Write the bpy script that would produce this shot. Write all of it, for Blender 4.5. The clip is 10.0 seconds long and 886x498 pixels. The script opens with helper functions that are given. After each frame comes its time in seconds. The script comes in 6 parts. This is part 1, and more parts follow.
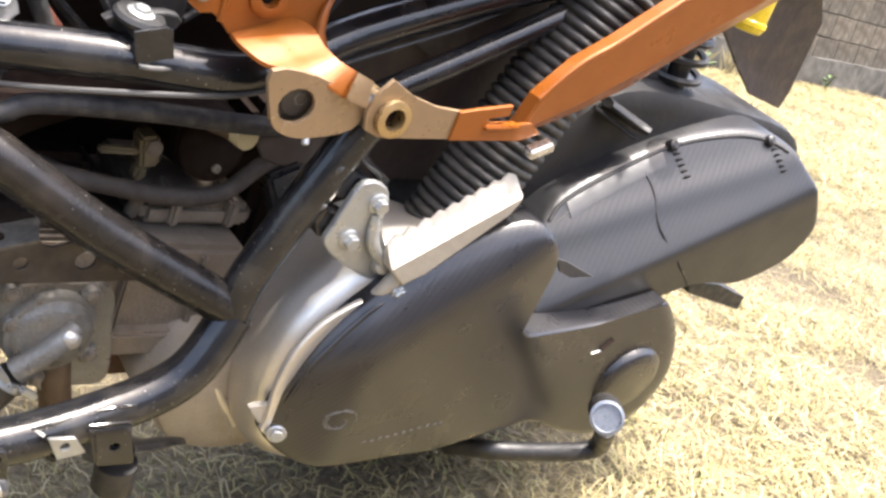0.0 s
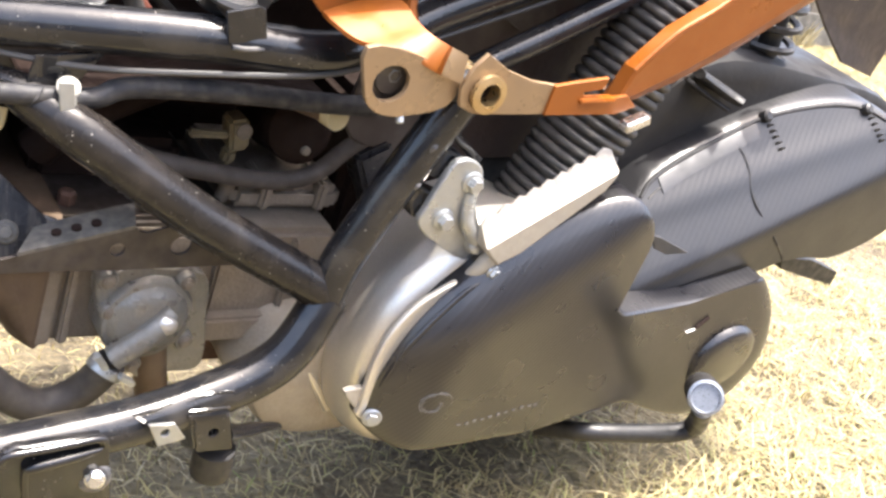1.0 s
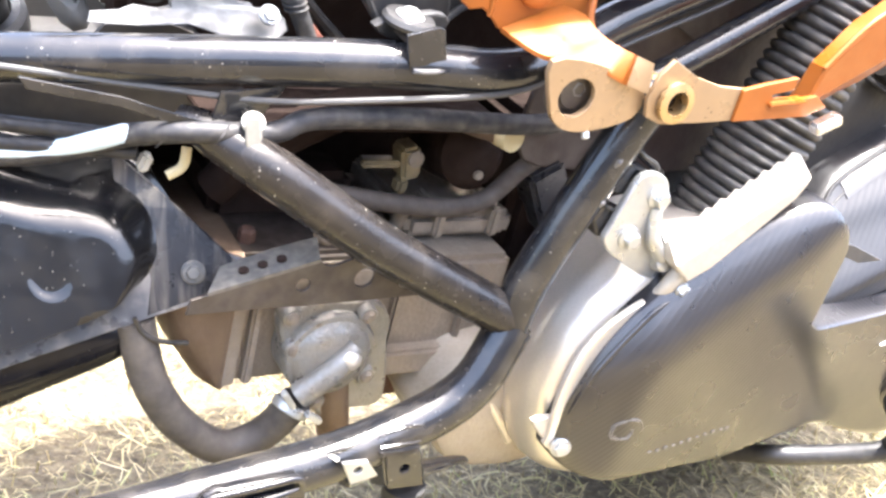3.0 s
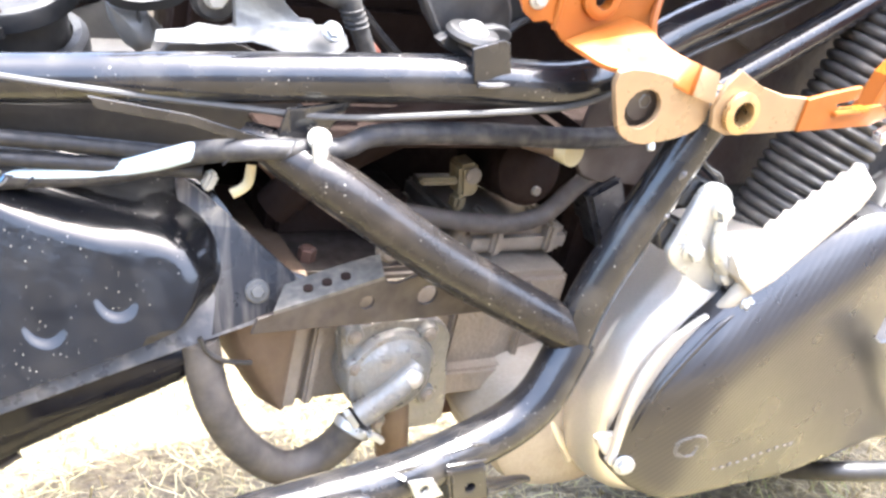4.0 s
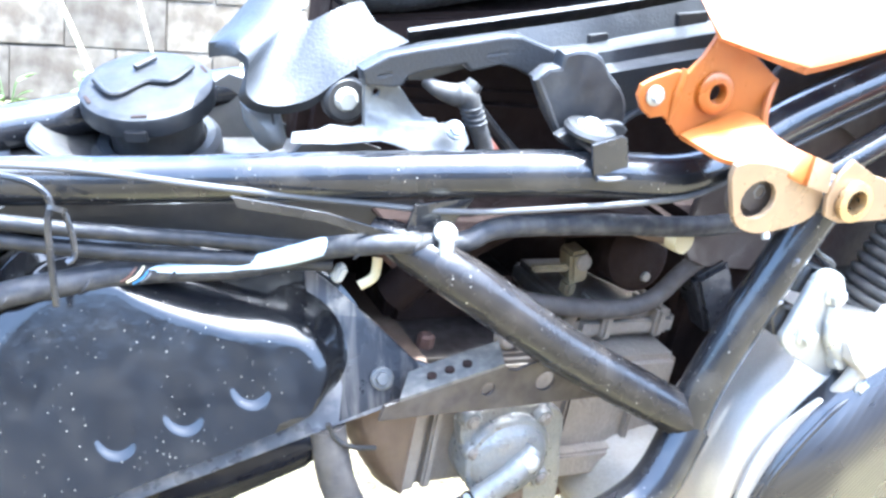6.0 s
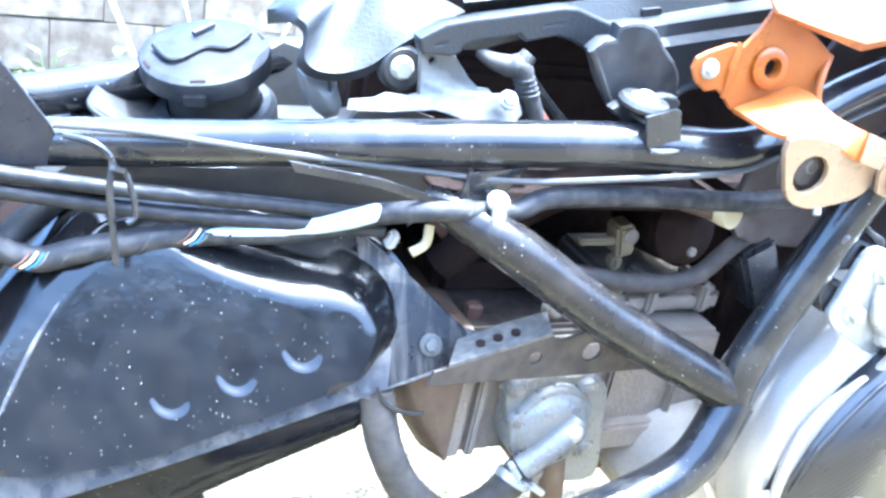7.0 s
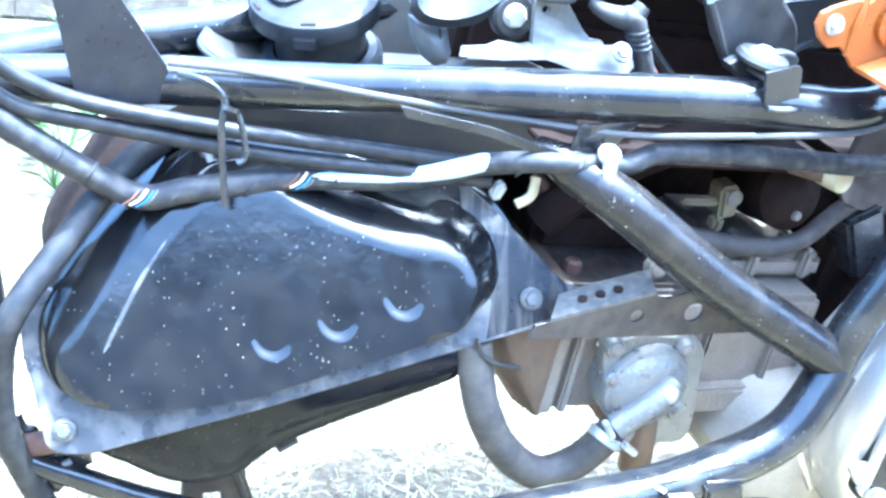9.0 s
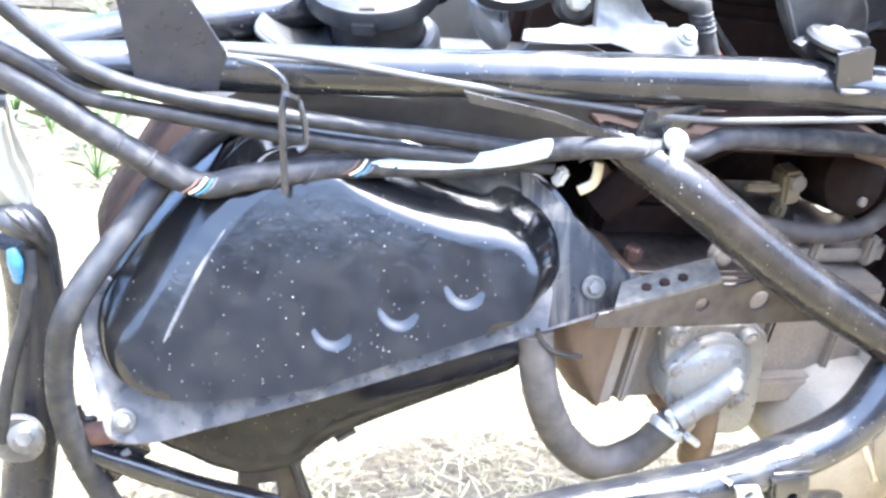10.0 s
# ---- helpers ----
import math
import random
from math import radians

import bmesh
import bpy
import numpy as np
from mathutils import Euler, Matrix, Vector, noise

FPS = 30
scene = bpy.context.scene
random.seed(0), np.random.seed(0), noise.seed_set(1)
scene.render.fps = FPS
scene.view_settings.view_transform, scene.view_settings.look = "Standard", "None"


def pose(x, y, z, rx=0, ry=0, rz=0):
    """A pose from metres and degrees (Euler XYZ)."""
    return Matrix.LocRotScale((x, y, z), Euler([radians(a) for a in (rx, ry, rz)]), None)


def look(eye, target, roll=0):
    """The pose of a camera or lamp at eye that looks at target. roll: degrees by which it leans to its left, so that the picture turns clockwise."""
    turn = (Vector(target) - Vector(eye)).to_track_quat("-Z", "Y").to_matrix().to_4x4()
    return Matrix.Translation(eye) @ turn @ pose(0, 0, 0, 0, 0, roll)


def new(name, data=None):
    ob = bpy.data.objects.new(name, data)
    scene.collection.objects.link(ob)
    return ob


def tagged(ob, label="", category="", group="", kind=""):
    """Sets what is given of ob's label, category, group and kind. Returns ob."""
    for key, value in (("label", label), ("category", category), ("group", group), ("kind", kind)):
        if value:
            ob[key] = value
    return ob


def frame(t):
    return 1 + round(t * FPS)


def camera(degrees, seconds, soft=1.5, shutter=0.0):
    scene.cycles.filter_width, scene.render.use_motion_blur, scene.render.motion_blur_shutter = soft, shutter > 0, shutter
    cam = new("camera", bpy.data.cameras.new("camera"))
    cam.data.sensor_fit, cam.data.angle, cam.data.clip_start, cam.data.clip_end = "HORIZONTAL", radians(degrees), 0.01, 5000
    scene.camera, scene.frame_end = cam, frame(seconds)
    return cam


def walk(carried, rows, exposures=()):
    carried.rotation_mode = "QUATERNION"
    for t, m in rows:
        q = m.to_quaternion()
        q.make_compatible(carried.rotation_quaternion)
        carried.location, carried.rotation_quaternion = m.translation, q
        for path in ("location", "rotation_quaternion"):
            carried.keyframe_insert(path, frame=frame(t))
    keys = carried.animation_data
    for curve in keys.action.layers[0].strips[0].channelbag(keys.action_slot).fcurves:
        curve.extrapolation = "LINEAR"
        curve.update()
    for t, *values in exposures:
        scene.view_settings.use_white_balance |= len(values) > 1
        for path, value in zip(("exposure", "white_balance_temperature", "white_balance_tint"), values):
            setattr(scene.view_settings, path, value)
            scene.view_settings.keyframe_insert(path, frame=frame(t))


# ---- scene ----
# The scooter leans on its side stand: all its places are in its own frame
# (x to its rear, y to its right, z up), which BIKE lays into the world.
BIKE = Matrix.Rotation(radians(11.0), 4, "X")

cam = camera(43.5, 10.0, 2.7)
PATH = [
    (0, (0.045, -0.803, 0.795), (1.34, 0.475, -0.036), 23.6),
    (0.5, (0.039, -0.792, 0.79), (1.294, 0.505, -0.072), 22.6),
    (1, (0.036, -0.779, 0.775), (1.244, 0.541, -0.119), 21.2),
    (1.5, (0.03, -0.764, 0.762), (1.163, 0.606, -0.153), 18.3),
    (2, (0.02, -0.748, 0.75), (1.089, 0.667, -0.174), 16.2),
    (2.5, (0.016, -0.744, 0.749), (1.066, 0.694, -0.161), 15.6),
    (4, (-0.014, -0.721, 0.726), (0.995, 0.77, -0.145), 13.6),
    (4.5, (-0.03, -0.721, 0.732), (0.954, 0.816, -0.087), 13.0),
    (5, (-0.047, -0.717, 0.736), (0.891, 0.857, -0.067), 12.0),
    (5.5, (-0.053, -0.716, 0.743), (0.872, 0.879, -0.031), 11.3),
    (7, (-0.078, -0.723, 0.732), (0.786, 0.886, -0.086), 11.9),
    (7.5, (-0.085, -0.722, 0.727), (0.768, 0.884, -0.105), 12.6),
    (8, (-0.086, -0.725, 0.727), (0.746, 0.881, -0.127), 12.8),
    (8.5, (-0.091, -0.719, 0.72), (0.701, 0.892, -0.16), 12.4),
    (9, (-0.105, -0.71, 0.713), (0.665, 0.907, -0.178), 12.8),
    (9.5, (-0.116, -0.7, 0.706), (0.625, 0.92, -0.203), 12.6),
    (10, (-0.12, -0.694, 0.703), (0.599, 0.931, -0.216), 11.9),
]
EXPOSURES = [
    (0.0, 2.32, 6380, 11), (1.0, 2.61, 6360, 11), (1.5, 2.88, 6300, 11), (2.5, 3.44, 6170, 11), (4.0, 3.93, 5950, 10), (5.0, 4.15, 5450, 7), (5.5, 4.15, 5200, 5),
    (7.0, 4.23, 4620, 3), (8.5, 4.27, 4330, 0), (9.3, 4.27, 4400, 0), (10.0, 4.22, 5250, 8),
]
walk(cam, [(t, BIKE @ look(eye, aim, roll)) for t, eye, aim, roll in PATH], EXPOSURES)

# ---- light ----
SUN_DIR = Vector((0.16, -0.19, 1.0)).normalized()
world = bpy.data.worlds.new("world")
scene.world = world
world.use_nodes = True
wn = world.node_tree.nodes
sky = wn.new("ShaderNodeTexSky")
sky.sky_type = "NISHITA"
sky.sun_disc = False
sky.dust_density = 7.0
sky.sun_elevation = math.asin(SUN_DIR.z)
sky.sun_rotation = math.atan2(SUN_DIR.x, SUN_DIR.y)
world.node_tree.links.new(sky.outputs[0], wn["Background"].inputs[0])
wn["Background"].inputs[1].default_value = 0.15
sun = new("sun", bpy.data.lights.new("sun", "SUN"))
sun.data.energy = 2.1
sun.data.angle = radians(0.5)
sun.data.color = (1.0, 0.95, 0.86)
sun.matrix_world = look(SUN_DIR * 20, (0, 0, 0))
from mathutils import geometry

# ---- materials ----
def material(name, color, rough=0.5, metal=0.0, second=None, scale=8.0, amount=0.5, grain=120.0,
             bump=0.15, dust=None, dust_amount=0.0, specks=0.0, stripes=0.0, coat=0.0, rough_var=0.15, gloss=0.5, streaks=0.0):
    """Base colour varied at two scales, with fine relief, and where wanted dust, specks and woven stripes."""
    m = bpy.data.materials.new(name)
    m.use_nodes = True
    n, l = m.node_tree.nodes, m.node_tree.links
    bsdf = n["Principled BSDF"]
    co = n.new("ShaderNodeTexCoord").outputs["Object"]

    def noisy(s, detail=4.0, lo=0.35, hi=0.65):
        t = n.new("ShaderNodeTexNoise")
        t.inputs["Scale"].default_value, t.inputs["Detail"].default_value = s, detail
        l.new(co, t.inputs["Vector"])
        r = n.new("ShaderNodeMapRange")
        r.inputs["From Min"].default_value, r.inputs["From Max"].default_value = lo, hi
        l.new(t.outputs["Fac"], r.inputs["Value"])
        return r.outputs[0]

    def mix(fac, a, b):
        x = n.new("ShaderNodeMix")
        x.data_type = "RGBA"
        for socket, v in ((x.inputs[0], fac), (x.inputs[6], a), (x.inputs[7], b)):
            if isinstance(v, (tuple, list)):
                socket.default_value = (*v[:3], 1)
            elif isinstance(v, (int, float)):
                socket.default_value = v
            else:
                l.new(v, socket)
        return x.outputs[2]

    def times(a, k):
        x = n.new("ShaderNodeMath")
        x.operation = "MULTIPLY"
        l.new(a, x.inputs[0])
        if isinstance(k, (int, float)):
            x.inputs[1].default_value = k
        else:
            l.new(k, x.inputs[1])
        return x.outputs[0]

    second = second or tuple(c * 0.6 for c in color)
    big = noisy(scale)
    fine = noisy(grain, 3.0, 0.3, 0.7)
    base = mix(times(big, amount), color, second)
    base = mix(times(fine, 0.25), base, tuple(c * 0.75 for c in second))
    if dust:
        cover = times(noisy(scale * 2.3, 8.0, 0.42, 0.72), dust_amount)
        base = mix(cover, base, dust)
    if streaks:
        turn = n.new("ShaderNodeMapping")
        turn.inputs["Rotation"].default_value = (0, radians(25), 0)
        turn.inputs["Scale"].default_value = (105, 20, 13)
        l.new(co, turn.inputs["Vector"])
        t = n.new("ShaderNodeTexNoise")
        t.inputs["Scale"].default_value, t.inputs["Detail"].default_value, t.inputs["Distortion"].default_value = 1.0, 5.0, 0.9
        l.new(turn.outputs[0], t.inputs["Vector"])
        r = n.new("ShaderNodeMapRange")
        r.inputs["From Min"].default_value, r.inputs["From Max"].default_value = 0.50, 0.72
        l.new(t.outputs["Fac"], r.inputs["Value"])
        base = mix(times(r.outputs[0], streaks), base, dust)
    if specks:
        v = n.new("ShaderNodeTexVoronoi")
        v.inputs["Scale"].default_value = 270.0
        l.new(co, v.inputs["Vector"])
        small = n.new("ShaderNodeMapRange")
        small.inputs["From Min"].default_value, small.inputs["From Max"].default_value = 0.17, 0.08
        l.new(v.outputs["Distance"], small.inputs["Value"])
        some = n.new("ShaderNodeSeparateColor")
        l.new(v.outputs["Color"], some.inputs[0])
        few = n.new("ShaderNodeMapRange")
        few.inputs["From Min"].default_value, few.inputs["From Max"].default_value = 0.62, 0.95
        l.new(some.outputs[0], few.inputs["Value"])
        v.inputs["Randomness"].default_value = 1.0
        base = mix(times(times(times(small.outputs[0], few.outputs[0]), noisy(22.0, 3.0, 0.42, 0.62)), specks * 1.6), base, (0.62, 0.58, 0.5))
    l.new(base, bsdf.inputs["Base Color"])
    rr = n.new("ShaderNodeMapRange")
    rr.inputs["To Min"].default_value, rr.inputs["To Max"].default_value = max(rough - rough_var, 0.04), min(rough + rough_var, 1)
    l.new(noisy(scale * 3.1, 6.0), rr.inputs["Value"])
    l.new(rr.outputs[0], bsdf.inputs["Roughness"])
    bsdf.inputs["Metallic"].default_value = metal
    bsdf.inputs["Specular IOR Level"].default_value = gloss
    bsdf.inputs["Coat Weight"].default_value = coat
    bsdf.inputs["Coat Roughness"].default_value = max(rough * 0.7, 0.08)
    height = times(fine, 1.0)
    if stripes:
        w = n.new("ShaderNodeTexWave")
        w.inputs["Scale"].default_value = stripes
        w.inputs["Distortion"].default_value = 0.4
        tilt = n.new("ShaderNodeMapping")
        tilt.inputs["Rotation"].default_value = (0, radians(-35), 0)
        l.new(co, tilt.inputs["Vector"])
        l.new(tilt.outputs[0], w.inputs["Vector"])
        l.new(mix(times(w.outputs["Fac"], 0.15), base, tuple(min(c * 2.2 + 0.01, 1) for c in color)), bsdf.inputs["Base Color"])
        both = n.new("ShaderNodeMath")
        both.operation = "ADD"
        l.new(height, both.inputs[0])
        l.new(times(w.outputs["Fac"], 2.0), both.inputs[1])
        height = both.outputs[0]
    b = n.new("ShaderNodeBump")
    b.inputs["Strength"].default_value = bump
    b.inputs["Distance"].default_value = 0.0006
    l.new(height, b.inputs["Height"])
    l.new(b.outputs[0], bsdf.inputs["Normal"])
    return m


DUST = (0.42, 0.37, 0.30)
M_FRAME = material("black_frame_paint", (0.007, 0.0075, 0.009), 0.18, second=(0.010, 0.010, 0.012), dust=DUST, dust_amount=0.05, specks=0.45, coat=0.15, scale=16, rough_var=0.06, gloss=0.46)
M_DIRTY = material("dust_browned_frame_paint", (0.0105, 0.0095, 0.0093), 0.24, second=(0.015, 0.0128, 0.012), dust=(0.32, 0.26, 0.20), dust_amount=0.035, specks=0.8, scale=18, rough_var=0.08, gloss=0.34)
M_TANK = material("black_tank_enamel", (0.0042, 0.0043, 0.005), 0.15, second=(0.0058, 0.0058, 0.0063), dust=DUST, dust_amount=0.012, specks=0.25, coat=0.3, scale=22, rough_var=0.06, gloss=0.31)
M_TONGUE = material("dust_streaked_steel", (0.008, 0.008, 0.010), 0.28, second=(0.014, 0.014, 0.016), dust=DUST, dust_amount=0.03, specks=0.3, scale=9, gloss=0.28, streaks=0.2)
M_PAN = material("black_tank_underside", (0.0055, 0.0052, 0.0066), 0.16, second=(0.005, 0.005, 0.006), bump=0.05, dust=DUST, dust_amount=0.012, specks=0.2, scale=20, rough_var=0.05, gloss=0.17)
M_FLANGE = material("worn_black_steel", (0.028, 0.029, 0.033), 0.36, second=(0.062, 0.062, 0.067), dust=DUST, dust_amount=0.24, specks=0.3, scale=24, gloss=0.55)
M_PLATE = material("brown_black_steel", (0.020, 0.0145, 0.0115), 0.5, second=(0.032, 0.023, 0.018), dust=DUST, dust_amount=0.06, scale=24)
M_CARBON = material("carbon_film", (0.0095, 0.009, 0.0102), 0.30, second=(0.0125, 0.0115, 0.0125), stripes=72.0, bump=0.09, scale=7, coat=0.38, rough_var=0.05, amount=0.3)
M_CARBON_BOX = material("glossy_carbon_film", (0.013, 0.0128, 0.014), 0.38, second=(0.017, 0.0165, 0.0175), stripes=62.0, bump=0.09, scale=7, coat=0.05, rough_var=0.04, amount=0.3)
M_STRIP = material("smooth_grey_strip", (0.038, 0.038, 0.041), 0.5, second=(0.032, 0.032, 0.035), scale=14)
M_CASE = material("satin_black_case", (0.03, 0.028, 0.027), 0.38, second=(0.028, 0.026, 0.025), dust=DUST, dust_amount=0.03, scale=14, coat=0.2, rough_var=0.06)
M_AIRBOX = material("black_moulded_plastic", (0.014, 0.0135, 0.014), 0.5, second=(0.02, 0.019, 0.019), dust=DUST, dust_amount=0.02, scale=8, bump=0.3, gloss=0.22)
M_ALU = material("cast_aluminium", (0.62, 0.585, 0.53), 0.34, metal=0.72, second=(0.57, 0.54, 0.485), scale=5, bump=0.08, grain=400, amount=0.35, rough_var=0.03)
M_ALU_DARK = material("dirty_cast_aluminium", (0.25, 0.215, 0.175), 0.6, metal=0.3, second=(0.17, 0.138, 0.103), dust=(0.16, 0.125, 0.09), dust_amount=0.5, scale=16, bump=0.8, grain=260)
M_ZINC = material("galvanised_steel", (0.42, 0.43, 0.42), 0.38, metal=0.7, second=(0.31, 0.31, 0.31), scale=25, bump=0.2)
M_PEG = material("bare_aluminium_peg", (0.38, 0.345, 0.285), 0.5, metal=0.15, second=(0.31, 0.275, 0.225), scale=20, bump=0.4)
M_ORANGE = material("orange_metallic_paint", (0.27, 0.078, 0.0075), 0.42, metal=0.2, second=(0.245, 0.070, 0.0065), scale=12, coat=0.05, bump=0.06)
M_GOLD = material("champagne_painted_steel", (0.30, 0.205, 0.115), 0.36, metal=0.4, second=(0.24, 0.162, 0.092), scale=14, coat=0.2, bump=0.08)
M_BRASS = material("yellow_zinc", (0.50, 0.36, 0.20), 0.35, metal=0.85, second=(0.4, 0.27, 0.1), scale=40)
M_RUBBER = material("black_rubber", (0.010, 0.010, 0.0105), 0.5, second=(0.016, 0.015, 0.015), dust=DUST, dust_amount=0.03, scale=26, bump=0.25)
M_BELLOWS = material("dusty_black_rubber", (0.025, 0.0235, 0.0225), 0.6, second=(0.031, 0.029, 0.027), dust=DUST, dust_amount=0.14, scale=20, bump=0.3)
M_HOSE = material("grey_dusty_hose", (0.036, 0.031, 0.028), 0.7, second=(0.05, 0.043, 0.036), dust=DUST, dust_amount=0.09, scale=26)
M_GREY = material("grey_plastic", (0.020, 0.021, 0.0228), 0.48, second=(0.016, 0.0168, 0.0184), gloss=0.4, scale=9, bump=0.35, grain=500)
M_DARKGREY = material("dark_grey_plastic", (0.013, 0.0138, 0.0155), 0.5, second=(0.017, 0.0175, 0.0195), dust=DUST, dust_amount=0.06, scale=18, bump=0.35)
M_CAP = material("black_cap_plastic", (0.008, 0.0086, 0.0098), 0.55, second=(0.012, 0.0125, 0.014), dust=DUST, dust_amount=0.02, scale=24, bump=0.25, gloss=0.3)
M_BOOT = material("grey_rubber_boot", (0.035, 0.035, 0.037), 0.6, second=(0.022, 0.022, 0.024), dust=DUST, dust_amount=0.15, scale=30, bump=0.4)
M_BOLT = material("dusty_grey_bolt", (0.085, 0.084, 0.08), 0.5, metal=0.4, second=(0.06, 0.058, 0.054), dust=DUST, dust_amount=0.15, scale=60)
M_BROWNHOSE = material("brown_dusty_hose", (0.05, 0.04, 0.034), 0.65, second=(0.038, 0.03, 0.025), dust=DUST, dust_amount=0.1, scale=26)
M_LATCH = material("pale_moulded_plastic", (0.11, 0.107, 0.10), 0.55, second=(0.07, 0.067, 0.06), dust=DUST, dust_amount=0.1, scale=16, bump=0.3)
M_FOOT = material("grey_cast_foot", (0.36, 0.325, 0.275), 0.5, metal=0.3, second=(0.26, 0.225, 0.18), dust=(0.2, 0.16, 0.12), dust_amount=0.25, scale=16, bump=0.5, grain=260)
M_WIRE = material("pale_grey_cable", (0.05, 0.048, 0.046), 0.5, second=(0.035, 0.034, 0.033), scale=40)
M_HINGE = material("dull_galvanised_steel", (0.12, 0.12, 0.117), 0.5, metal=0.4, second=(0.10, 0.098, 0.092), scale=46, amount=0.9, bump=0.4)
M_TAPE = material("loom_tape", (0.016, 0.016, 0.018), 0.55, second=(0.03, 0.03, 0.033), dust=DUST, dust_amount=0.09, scale=40, bump=0.5, gloss=0.32)
M_CABLE = material("grey_black_cable", (0.010, 0.0104, 0.012), 0.55, second=(0.016, 0.016, 0.018), dust=DUST, dust_amount=0.04, scale=40, bump=0.2, gloss=0.3)
M_WHITE = material("white_nylon", (0.30, 0.29, 0.255), 0.45, second=(0.24, 0.228, 0.19), scale=40)
M_CREAM = material("cream_connector", (0.50, 0.43, 0.24), 0.5, second=(0.5, 0.42, 0.25), dust=DUST, dust_amount=0.3, scale=40)
M_CYAN = material("pale_blue_tape", (0.46, 0.56, 0.62), 0.4, second=(0.50, 0.58, 0.62), scale=30)
M_BLUE = material("blue_wire", (0.05, 0.16, 0.30), 0.4)
M_RED = material("red_wire", (0.20, 0.07, 0.05), 0.45)
M_YELLOW = material("yellow_plastic", (0.75, 0.55, 0.03), 0.4, second=(0.65, 0.45, 0.02), scale=20)
M_RUST = material("rusty_brown", (0.09, 0.043, 0.027), 0.75, second=(0.05, 0.028, 0.02), scale=40, bump=0.7)
# Near-black: grime plus the shade of inner parts, slots and holes, put into colour
M_DARK = material("dark_grimy_shaded_parts", (0.014, 0.0086, 0.007), 0.75, second=(0.024, 0.0135, 0.010), gloss=0.12, dust=(0.06, 0.042, 0.03), dust_amount=0.04, scale=20, bump=0.6)
M_FLAP = material("brown_black_mudflap", (0.028, 0.018, 0.014), 0.55, second=(0.042, 0.028, 0.021), scale=14, bump=0.4)
M_SEAT = material("black_seat_vinyl", (0.012, 0.012, 0.0125), 0.5, second=(0.018, 0.017, 0.017), specks=0.6, scale=60, bump=1.0, grain=260)
M_CHROME = material("bright_steel", (0.75, 0.75, 0.74), 0.22, metal=0.95, second=(0.6, 0.6, 0.6), scale=40)
M_KICK = material("worn_steel_cap", (0.26, 0.28, 0.32), 0.4, metal=0.6, second=(0.22, 0.24, 0.275), scale=160, amount=0.3, bump=0.05)
M_IVORY = material("ivory_fork_cover", (0.20, 0.195, 0.155), 0.45, second=(0.16, 0.152, 0.115), scale=10)
M_TYRE = material("tyre_rubber", (0.012, 0.012, 0.012), 0.8, dust=DUST, dust_amount=0.05, scale=20)
M_PUMP = material("grey_pump_casting", (0.22, 0.213, 0.195), 0.40, metal=0.4, second=(0.16, 0.15, 0.13), dust=(0.20, 0.165, 0.125), dust_amount=0.4, scale=30, bump=0.6, grain=280)
M_COVER_BROWN = material("brown_stained_casting", (0.13, 0.088, 0.057), 0.55, metal=0.2, second=(0.08, 0.054, 0.036), scale=14, bump=0.5)
M_LEAF = material("green_weed_leaf", (0.045, 0.085, 0.018), 0.5, second=(0.075, 0.11, 0.03), scale=30)
M_STALK = material("pale_dry_stalk", (0.50, 0.47, 0.31), 0.6, second=(0.42, 0.385, 0.23), scale=12)
M_VALVE = material("grimy_yellow_valve", (0.24, 0.19, 0.10), 0.55, second=(0.14, 0.10, 0.055), dust=(0.2, 0.15, 0.1), dust_amount=0.3, scale=60)
M_BADGE = material("faint_grey_marking", (0.12, 0.115, 0.11), 0.5, second=(0.08, 0.077, 0.074), scale=120)
M_STRUT = material("dusty_black_steel", (0.014, 0.014, 0.017), 0.38, second=(0.022, 0.0215, 0.024), dust=DUST, dust_amount=0.02, specks=0.5, scale=30, gloss=0.3)

M_TRAY = material("pale_tray_plastic", (0.030, 0.028, 0.026), 0.6, second=(0.019, 0.0175, 0.0155), dust=DUST, dust_amount=0.03, scale=14, bump=0.3)

M_COWL = material("slate_grey_plastic", (0.012, 0.013, 0.0145), 0.5, second=(0.010, 0.0105, 0.012), gloss=0.36, scale=9, bump=0.25, grain=500)

# ---- builders ----
def spline(pts, per=8, closed=False):
    """A smooth line through the points."""
    p = [Vector(q) for q in pts]
    if len(p) < 3:
        return [p[0].lerp(p[-1], i / per) for i in range(per + 1)]
    out, n = [], len(p)
    for i in range(n if closed else n - 1):
        a, b, c, d = (p[(i + k) % n] if closed else p[min(max(i + k, 0), n - 1)] for k in (-1, 0, 1, 2))
        for s in range(per):
            t = s / per
            out.append(0.5 * ((2 * b) + (c - a) * t + (2 * a - 5 * b + 4 * c - d) * t * t + (3 * b - a - 3 * c + d) * t ** 3))
    if not closed:
        out.append(p[-1].copy())
    return out


def loft(rings, caps=True, closed=True):
    """A skin over rings of equally many points."""
    bm = bmesh.new()
    rows = [[bm.verts.new(q) for q in ring] for ring in rings]
    for a, b in zip(rows, rows[1:]):
        n = len(a)
        for i in range(n if closed else n - 1):
            j = (i + 1) % n
            bm.faces.new((a[i], a[j], b[j], b[i]))
    if caps:
        for row in (rows[0], rows[-1]):
            mid = bm.verts.new(sum((v.co for v in row), Vector()) / len(row))
            for i in range(len(row)):
                bm.faces.new((row[i], row[(i + 1) % len(row)], mid))
    bmesh.ops.recalc_face_normals(bm, faces=bm.faces)
    return bm


